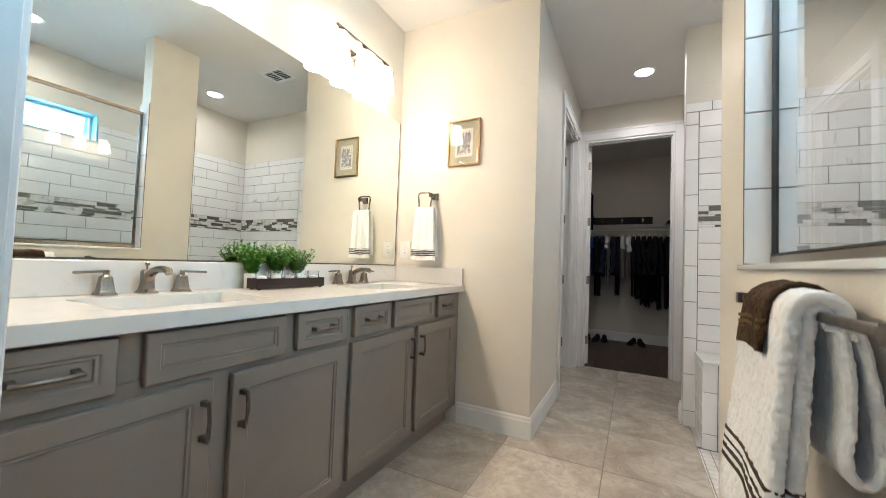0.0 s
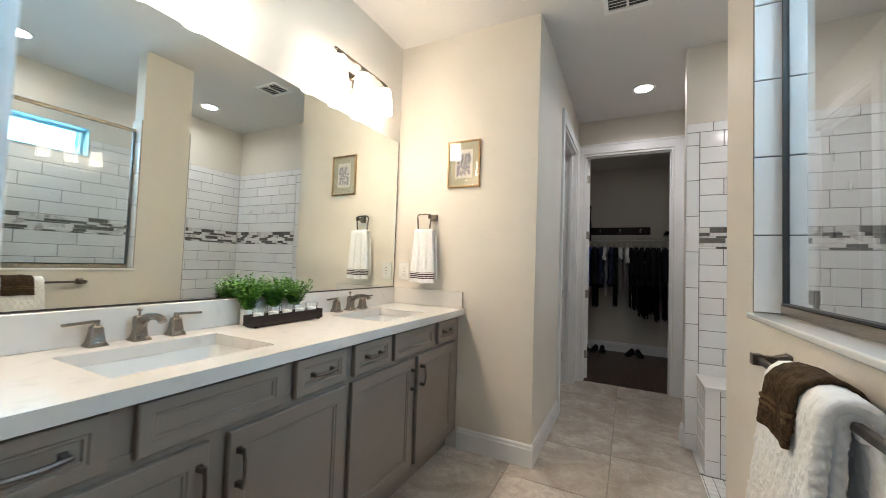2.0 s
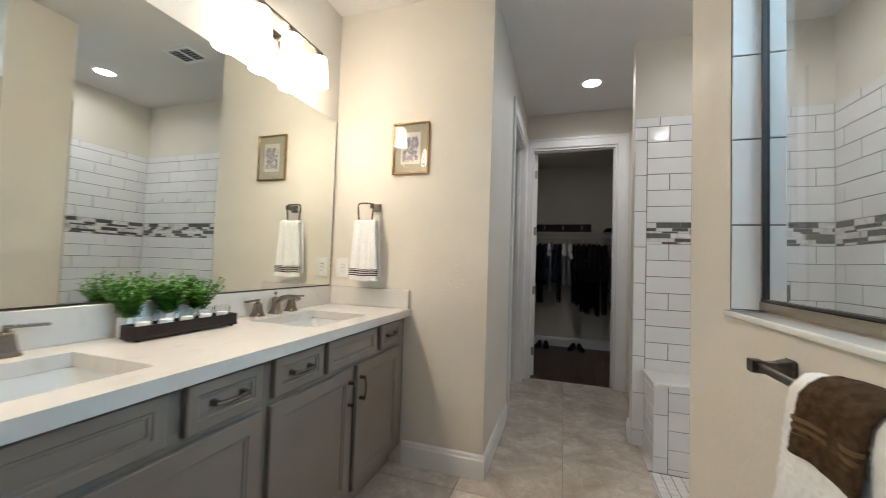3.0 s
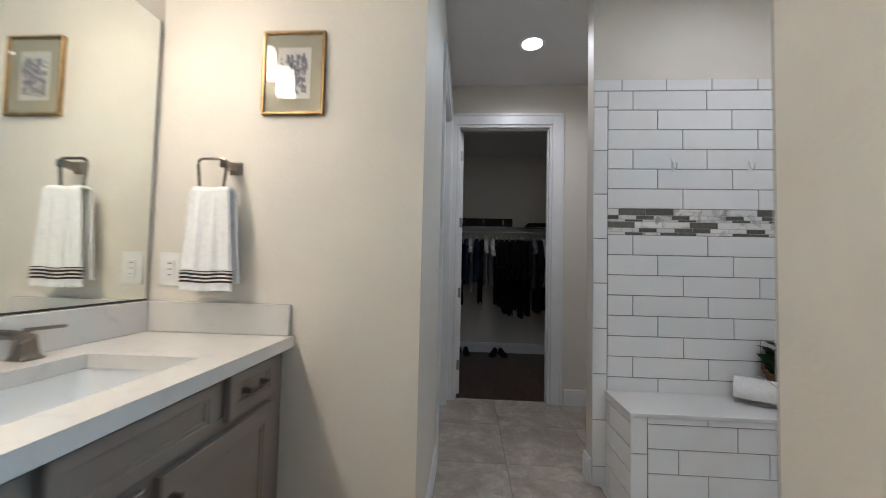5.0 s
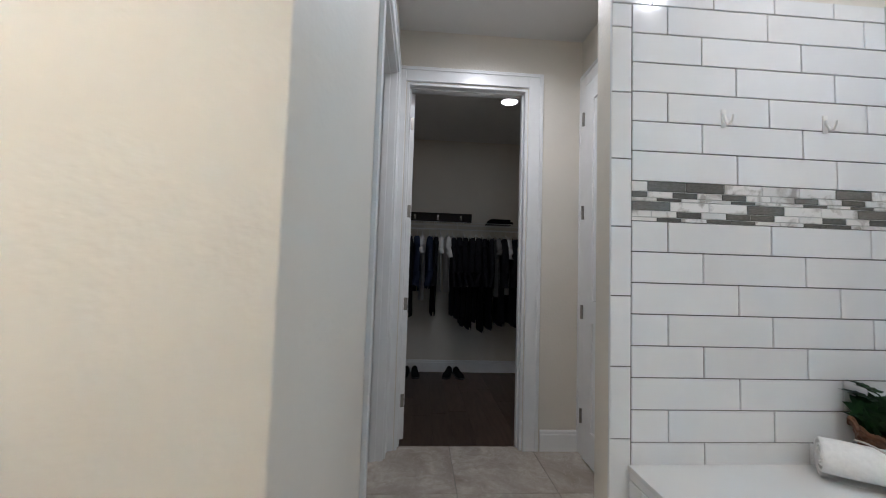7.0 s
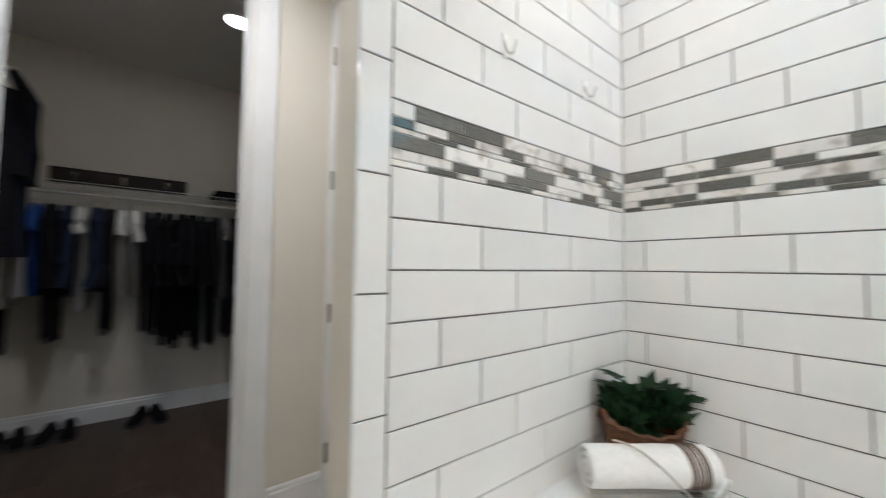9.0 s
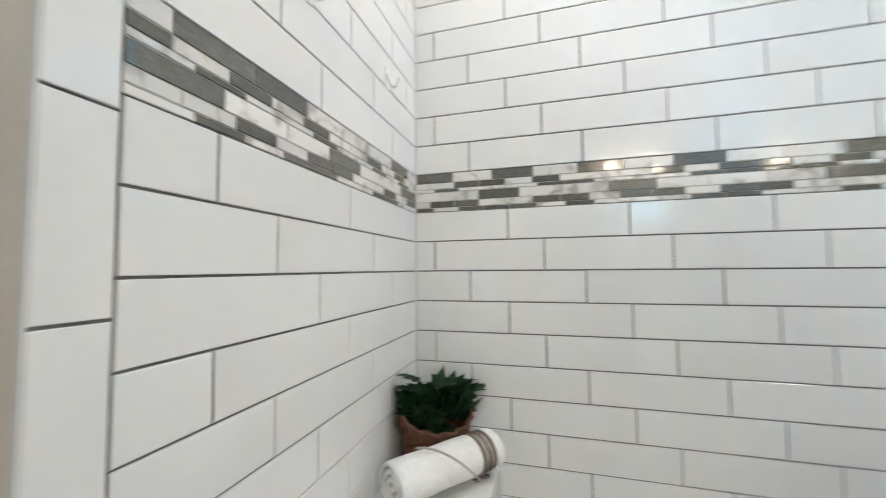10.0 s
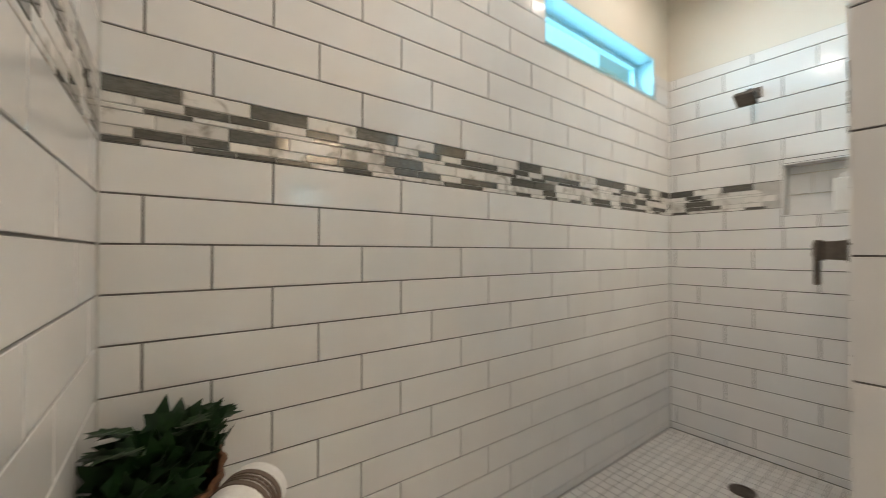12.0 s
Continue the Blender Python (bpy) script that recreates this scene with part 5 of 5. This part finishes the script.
def shoe(m, label):
    s = thing("shoe", m, label, "shoe", "closet shoes")
    bm = bmesh.new()
    secs = [(-0.125, 0.030, 0.055, 0.07), (-0.10, 0.036, 0.06, 0.085), (-0.05, 0.036, 0.05, 0.075), (0.0, 0.038, 0.03, 0.065), (0.06, 0.045, 0.02, 0.052), (0.11, 0.038, 0.02, 0.040), (0.135, 0.018, 0.02, 0.03)]
    rings = []
    for y, w, zl, zh in secs:
        rings.append([bm.verts.new((w * math.cos(a), y, 0.018 + (zh - 0.018) * max(0, math.sin(a)) ** 0.7 if math.sin(a) > 0 else 0.016)) for a in [k * math.tau / 14 for k in range(14)]])
    for a, b in zip(rings, rings[1:]):
        for k in range(14):
            bm.faces.new((a[k], a[(k + 1) % 14], b[(k + 1) % 14], b[k]))
    bm.faces.new(rings[0])
    bm.faces.new(rings[-1][::-1])
    part("upper", bm, M_CLOTHS["black"], s, soft=True)
    bm = bmesh.new()
    rows = [[bm.verts.new((sgn * w * 1.08, y * 1.03, z)) for y, w, _, _ in secs for sgn in (1,)] + [bm.verts.new((-w * 1.08, y * 1.03, z)) for y, w, _, _ in reversed(secs)] for z in (0.0, 0.018)]
    k = len(rows[0])
    for i in range(k):
        bm.faces.new((rows[0][i], rows[0][(i + 1) % k], rows[1][(i + 1) % k], rows[1][i]))
    bm.faces.new(rows[0][::-1])
    bm.faces.new(rows[1])
    part("sole", bm, M_SLOT, s, "dark rubber sole")
    return s


pair = shoe(pose(-0.40, 6.04, 0, 0, 0, 172), "black low shoe on the closet floor")
for x, y, r in ((-0.29, 6.05, 184), (0.07, 6.05, 165), (0.19, 6.04, 190), (-0.62, 6.03, 176), (-0.52, 6.05, 185)):
    copy_thing(pair, pose(x, y, 0, 0, 0, r))

# ---- tiles ----
CACHE = {}


def piece(w, h, mat, d=0.0050, ch=0.0012):
    """A small slab with eased edges, w by h, lying in its local xy plane."""
    key = (round(w, 3), round(h, 3), mat.name, d)
    if key not in CACHE:
        v = []
        for i, z in ((0.0, 0.0), (0.0, d - ch), (ch, d)):
            v += [(i, i, z), (w - i, i, z), (w - i, h - i, z), (i, h - i, z)]
        f = [(8, 9, 10, 11)]
        for r in (0, 4):
            f += [(r + k, r + (k + 1) % 4, r + 4 + (k + 1) % 4, r + 4 + k) for k in range(4)]
        me = bpy.data.meshes.new("tile")
        me.from_pydata(v, [], f)
        me.materials.append(mat)
        CACHE[key] = me
    return CACHE[key]


def lay(name, parent, frame_m, u0, u1, v0, v1, mat, joint=0.0044, d=0.0050, bed=None):
    """One tile filling u0..u1 by v0..v1 of the surface frame_m, less the joint."""
    bed = joint if bed is None else bed
    if u1 - u0 < joint + 0.006 or v1 - v0 < bed + 0.004:
        return
    ob = new(name, piece(u1 - u0 - joint, v1 - v0 - bed, mat, d))
    ob.parent = parent
    ob.matrix_basis = frame_m @ Matrix.Translation((u0 + joint / 2, v0 + bed / 2, 0))


def surface(origin, u, n):
    """A frame whose x runs along u, y up, z along the normal n."""
    u, n = Vector(u), Vector(n)
    m = Matrix((u, Vector((0, 0, 1)), n)).transposed().to_4x4()
    m.translation = origin
    return m


def courses(parent, m, length, rows, start=0.0, holes=()):
    """Running courses: rows of (low, high, first joint); holes are (u0, u1, v0, v1) left free."""
    for low, high, first in rows:
        us = [start]
        x = first
        while x < length - 0.004:
            if x > start + 0.004:
                us.append(x)
            x += TILE
        us.append(length)
        for a, b in zip(us, us[1:]):
            spans = [(a, b, low, high)]
            for h0, h1, g0, g1 in holes:
                cut = []
                for s0, s1, t0, t1 in spans:
                    if s1 <= h0 or s0 >= h1 or t1 <= g0 or t0 >= g1:
                        cut.append((s0, s1, t0, t1))
                        continue
                    if s0 < h0:
                        cut.append((s0, h0, t0, t1))
                    if s1 > h1:
                        cut.append((h1, s1, t0, t1))
                    if t0 < g0:
                        cut.append((max(s0, h0), min(s1, h1), t0, g0))
                    if t1 > g1:
                        cut.append((max(s0, h0), min(s1, h1), g1, t1))
                spans = cut
            for s0, s1, t0, t1 in spans:
                lay("tile", parent, m, s0, s1, t0, t1, M_TILE, joint=0.0048, bed=0.0044)


def course_list(below, above, floor_z=-0.012, top=TILE_TOP):
    rows, k, z = [], 0, BAND_LOW
    while z > floor_z + 0.01:
        rows.append((max(z - ROW, floor_z), z, below[k % 3]))
        z -= ROW
        k += 1
    k, z = 0, BAND_HIGH
    while z < top - 0.01:
        rows.append((z, min(z + ROW, top), above[k % 3]))
        z += ROW
        k += 1
    return rows


MOSAIC = [(0.0, 0.015), (0.015, 0.039), (0.039, 0.074), (0.074, 0.087), (0.087, 0.110), (0.110, 0.147)]


# glass (D) and marble (W) strips of the long wall, lowest course first
BAND = ("DWDDDWDWWWDDWWDWDWDWD", "WDDWWDDWDDWDDWWWDWWWDD", "WWDWWDWWWDDWWW", "WDWWWDDWWWDDDDWDWDDDW", "WWDDWDWWWDWDDWDWDDDWW", "DWDWDWDWWDWWWD")
HOOK_BAND = ("WDWDDWWDDWWD", "WWDWDDWWDWDW", "DWWDWWDW", "WDWWDWWDWDWW", "DWDWDWWDWDWD", "WDDWWWDW")
HOOK_START = (0.0, 0.02, 0.0, 0.0, 0.035, 0.088)
BAND_STEP = (0.0955, 0.0955, 0.148, 0.0955, 0.0955, 0.148)
BAND_START = (0.022, 0.038, 0.050, 0.020, 0.038, 0.0)


def mosaic(parent, m, u0, u1, shift, holes=(), band=BAND, start=BAND_START):
    """Six courses of glass and marble strips, each course of one length; shift moves along the pattern."""
    s = (BAND_HIGH - BAND_LOW) / 0.147
    spans = [(u0, u1)] if not holes else [(u0, holes[0][0])]
    for a, b in spans:
        bed = part("joint_bed", box(bmesh.new(), (a, BAND_LOW + 0.001, 0.0005), (b, BAND_HIGH - 0.001, 0.0022)), M_CAULK, parent, "pale mosaic joint")
        bed.matrix_basis = m
    for k, (low, high) in enumerate(MOSAIC):
        step, i = BAND_STEP[k], shift * (k + 1)
        x = u0 - (start[k] + 0.031 * shift) % step
        while x < u1 - 0.002:
            p, q = max(x, u0), min(x + step, u1)
            if not any(q > h0 and p < h1 for h0, h1 in holes):
                dark = band[k][i % len(band[k])] == "D"
                lay("mosaic_tile", parent, m, p, q, BAND_LOW + low * s, BAND_LOW + high * s, M_GLASS_TILE if dark else M_MARBLE, 0.0024, 0.0046)
            x += step
            i += 1


G = 0.0050
wl = bpy.data.objects["wall_shower"]
bm = bmesh.new()
for a, b in (((XS - G, YH2, -0.03), (XS, WIN[0], TILE_TOP)), ((XS - G, WIN[1], -0.03), (XS, Y_HOOK + T, TILE_TOP)), ((XS - G, WIN[0], -0.03), (XS, WIN[1], WIN[2]))):
    box(bm, a, b)
part("grout", bm, M_GROUT, wl, "grey grout bed")
m = surface((XS - G, Y_HOOK, 0), (0, -1, 0), (-1, 0, 0))
LW = Y_HOOK - Y_HEAD
courses(wl, m, LW, course_list((0.352, 0.077, 0.212), (0.212, 0.077, 0.352)), holes=((Y_HOOK - WIN[1], Y_HOOK - WIN[0], WIN[2], WIN[3]),))
mosaic(wl, m, 0.0, LW, 0)

wk = bpy.data.objects["wall_hook"]
part("grout", box(bmesh.new(), (X_HALF + 0.001, Y_HOOK + T - G, -0.03), (XS - G - 0.0005, Y_HOOK + T, TILE_TOP)), M_GROUT, wk, "grey grout bed")
m = surface((0, Y_HOOK + T - G, 0), (1, 0, 0), (0, -1, 0))
TR = 0.078
E0 = X_HALF + TR
courses(wk, m, X_SHOWER, [(a, min(b, TILE_TOP - 0.066), E0 + f) for a, b, f in course_list((0.138, 0.272, 0.408), (0.408, 0.272, 0.138), top=TILE_TOP - 0.066)], start=E0)
mosaic(wk, m, E0, X_SHOWER, 0, band=HOOK_BAND, start=HOOK_START)
z = 1.354 - 6 * 0.25
while z < TILE_TOP - 0.02:
    lay("trim_tile", wk, m, X_HALF, E0, max(z, -0.01), min(z + 0.25, TILE_TOP - 0.066), M_TILE)
    z += 0.25
for k in range(6):
    a, b = X_HALF + (0.0 if k == 0 else 0.155 + (k - 1) * 0.245), X_HALF + 0.155 + k * 0.245
    lay("trim_tile", wk, m, a, min(b, X_SHOWER), TILE_TOP - 0.066, TILE_TOP, M_TILE)
bm = box(bmesh.new(), (X_HALF - 0.0012, Y_HOOK + 0.0005, 0.0), (X_HALF + 0.0015, Y_HOOK + T, TILE_TOP), 0.0005)
part("tile_edge", bm, M_TILE, wk)

wh = bpy.data.objects["wall_shower_head"]
bm = bmesh.new()
for a, b in (((X_HALF_IN, YH2, -0.03), (NI[0], YH2 + G, TILE_TOP)), ((NI[1], YH2, -0.03), (XS - G, YH2 + G, TILE_TOP)), ((NI[0], YH2, -0.03), (NI[1], YH2 + G, NI[2])), ((NI[0], YH2, NI[3]), (NI[1], YH2 + G, TILE_TOP))):
    box(bm, a, b)
part("grout", bm, M_GROUT, wh, "grey grout bed")
m = surface((X_SHOWER, YH2 + G, 0), (-1, 0, 0), (0, 1, 0))
FW = X_SHOWER - X_HALF_IN
hole = (X_SHOWER - NI[1], X_SHOWER - NI[0], NI[2], NI[3])
courses(wh, m, FW, course_list((0.30, 0.165, 0.035), (0.035, 0.165, 0.30)), holes=(hole,))
mosaic(wh, m, 0.0, FW, 5, holes=((hole[0], hole[1]),))
bm = bmesh.new()
for a, b in (((NI[0] + 0.001, YH2 - 0.089, NI[2]), (NI[1] - 0.001, YH2 + G + 0.004, NI[2] + 0.007)), ((NI[0] + 0.001, YH2 - 0.089, NI[3] - 0.007), (NI[1] - 0.001, YH2 + G + 0.004, NI[3])), ((NI[0], YH2 - 0.089, NI[2] + 0.007), (NI[0] + 0.007, YH2 + G + 0.004, NI[3] - 0.007)), ((NI[1] - 0.007, YH2 - 0.089, NI[2] + 0.007), (NI[1], YH2 + G + 0.004, NI[3] - 0.007))):
    box(bm, a, b, 0.001)
part("niche_lining", bm, M_TILE, wh)
m2 = surface((NI[1] - 0.007, YH2 - 0.09, NI[2] + 0.007), (-1, 0, 0), (0, 1, 0))
for i, (u0, u1, v0, v1) in enumerate(((0, 0.20, 0, 0.112), (0.20, 0.296, 0, 0.112), (0, 0.10, 0.112, 0.224), (0.10, 0.296, 0.112, 0.224), (0, 0.296, 0.224, 0.266))):
    lay("tile", wh, m2, u0, u1, v0, v1, M_TILE)

wf = bpy.data.objects["wall_half"]
bm = bmesh.new()
box(bm, (X_HALF + 0.001, Y_COLUMN - T, -0.03), (X_HALF_IN - T + G, Y_COLUMN - T + G, TILE_TOP))
box(bm, (X_HALF + 0.001, Y_GLASS_END - G, SILL + 0.018), (X_HALF_IN - T + G, Y_GLASS_END, TILE_TOP))
box(bm, (X_HALF_IN - T, Y_HEAD, -0.03), (X_HALF_IN - T + G, Y_GLASS_END, SILL))
box(bm, (X_HALF_IN - T, Y_GLASS_END, -0.03), (X_HALF_IN - T + G, Y_COLUMN - T, TILE_TOP))
part("grout", bm, M_GROUT, wf, "grey grout bed")
m_end = surface((X_HALF_IN - 0.002, Y_COLUMN - T + G, 0), (-1, 0, 0), (0, 1, 0))
m_rev = surface((X_HALF, Y_GLASS_END - G, 0), (1, 0, 0), (0, -1, 0))
for k in range(-6, 5):
    z0, z1 = 1.378 + 0.25 * k, 1.628 + 0.25 * k
    lay("trim_tile", wf, m_end, 0, X_HALF_IN - X_HALF - 0.002, max(z0, -0.01), min(z1, TILE_TOP), M_TILE)
    z0, z1 = 1.336 + 0.25 * k, 1.586 + 0.25 * k
    lay("trim_tile", wf, m_rev, 0, X_HALF_IN - X_HALF - 0.004, max(z0, SILL + 0.019), min(z1, TILE_TOP), M_TILE)
m_in = surface((X_HALF_IN - T + G, Y_HEAD, 0), (0, 1, 0), (1, 0, 0))
courses(wf, m_in, Y_GLASS_END - Y_HEAD, [(a, min(b, SILL), f) for a, b, f in course_list((0.30, 0.165, 0.035), (0.3, 0.1, 0.2), top=1.0) if a < SILL - 0.02])

m_col = surface((X_HALF_IN - T + G, Y_GLASS_END, 0), (0, 1, 0), (1, 0, 0))
courses(wf, m_col, Y_COLUMN - Y_GLASS_END - 0.004, course_list((0.26, 0.13, 0.0), (0.0, 0.13, 0.26)))
mosaic(wf, m_col, 0.0, Y_COLUMN - Y_GLASS_END - 0.004, 2)

# silicone in the inner corners
for par, x, y in ((wk, X_SHOWER, Y_HOOK), (wh, X_SHOWER, Y_HEAD)):
    s = -1 if par is wk else 1
    part("caulk", tube(bmesh.new(), [(x - 0.0005, y + s * 0.0005, -0.012), (x - 0.0005, y + s * 0.0005, TILE_TOP)], 0.0042, 6), M_CAULK, par, "pale silicone joint")

# bench faces
zs = [BENCH_Z - 0.018, BENCH_Z - 0.050]
while zs[-1] > 0.0:
    zs.append(zs[-1] - ROW)
m_f = surface((0, BENCH_Y + 0.006, 0), (1, 0, 0), (0, -1, 0))
m_s = surface((BENCH_X + 0.006, Y_HOOK, 0), (0, -1, 0), (-1, 0, 0))
for i, (hi, lo) in enumerate(zip(zs, zs[1:])):
    lo = max(lo, -0.012)
    us = [BENCH_X + 0.078] + [x for x in (BENCH_X + 0.078 + (0.27, 0.40, 0.138)[i % 3] + TILE * k for k in range(3)) if x < X_SHOWER - 0.01] + [X_SHOWER]
    for a, b in zip(us, us[1:]):
        lay("tile", bench, m_f, a, b, lo, hi, M_TILE)
    w = Y_HOOK - BENCH_Y - 0.004
    us = [0.0, (0.20, 0.07, 0.13)[i % 3], w]
    for a, b in zip(us, us[1:]):
        lay("tile", bench, m_s, a, b, lo, hi, M_TILE)
for z1, z0 in ((BENCH_Z - 0.018, 0.33), (0.33, 0.08), (0.08, -0.012)):
    lay("trim_tile", bench, m_f, BENCH_X, BENCH_X + 0.078, z0, z1, M_TILE)

# bathroom floor
flat = Matrix.Identity(4)
flat.translation = (0, 0, -0.004)
PITCH, JX, JY = 0.55, -0.045, 2.225
SHX = 0.445
for i in range(-3, 3):
    for j in range(-5, 5):
        a, b = JX + i * PITCH, JX + (i + 1) * PITCH
        c, d = JY + j * PITCH, JY + (j + 1) * PITCH
        a, b = max(a, X_MIRROR), min(b, X_WC)
        c, d = max(c, Y_ENTRY - W), min(d, Y_CLOSET + 0.06)
        if a >= b or c >= d:
            continue
        parts = [(a, b, c, d)]
        cut = Y_HOOK + 0.03
        if b > SHX and c < cut:
            parts = [(a, min(b, SHX), c, min(cut, d)), (a, b, cut, d)]
        for q in parts:
            lay("floor_tile", floor, flat, *q, M_FLOOR, 0.004, 0.004)

lay("floor_tile", floor, Matrix.Translation((0, 0, -0.0045)), SHX, BENCH_X + 0.008, BENCH_Y, Y_HOOK + 0.004, M_PAN, 0.001, 0.0045)

# shower floor mosaic
pan = block("shower_floor", M_GROUT, "white square mosaic shower floor with grey joints", ((SHX, YH2, -0.03), (XS, Y_HOOK, -0.0155)))
pm = Matrix.Identity(4)
pm.translation = (0, 0, -0.0155)
P = 0.0525
far, count = [], 0
for j in range(int((BENCH_Y - Y_HEAD) / P) + 1):
    for i in range(int((X_SHOWER - SHX) / P) + 1):
        a, b = X_SHOWER - (i + 1) * P, X_SHOWER - i * P
        c, d = Y_HEAD + j * P, Y_HEAD + (j + 1) * P
        a, d = max(a, SHX), min(d, BENCH_Y + 0.004)
        if b - a < 0.012 or d - c < 0.012:
            continue
        if c < Y_HEAD + 14 * P and a > X_HALF_IN:
            lay("mosaic_tile", pan, pm, a, b, c, d, M_PAN, 0.004, 0.003)
        else:
            far.append((a, b, c, d))
v, f = [], []
for a, b, c, d in far:
    k = len(v)
    for i, z in ((0.002, 0.0), (0.002, 0.0018), (0.0035, 0.003)):
        v += [(a + i, c + i, z), (b - i, c + i, z), (b - i, d - i, z), (a + i, d - i, z)]
    f.append((k + 8, k + 9, k + 10, k + 11))
    for r in (0, 4):
        f += [(k + r + q, k + r + (q + 1) % 4, k + r + 4 + (q + 1) % 4, k + r + 4 + q) for q in range(4)]
me = bpy.data.meshes.new("mosaic_field")
me.from_pydata(v, [], f)
me.materials.append(M_PAN)
fld = new("mosaic_field", me)
fld.parent, fld.matrix_basis = pan, pm
tagged(fld, "white square mosaic tiles", kind="stuff")

# closet planks
rn = random.Random(17)
for i in range(20):
    x0 = -1.5 + i * 0.15
    if x0 < -0.95:
        continue
    y = Y_CLOSET + 0.062 - rn.uniform(0, 0.9)
    while y < Y_CLOSET_END:
        a, b = max(y, Y_CLOSET + 0.062), min(y + 1.2, Y_CLOSET_END)
        lay("plank", closet_floor, flat, x0, min(x0 + 0.15, 1.5), a, b, M_WOOD_FLOOR, 0.0015, 0.004)
        y += 1.2
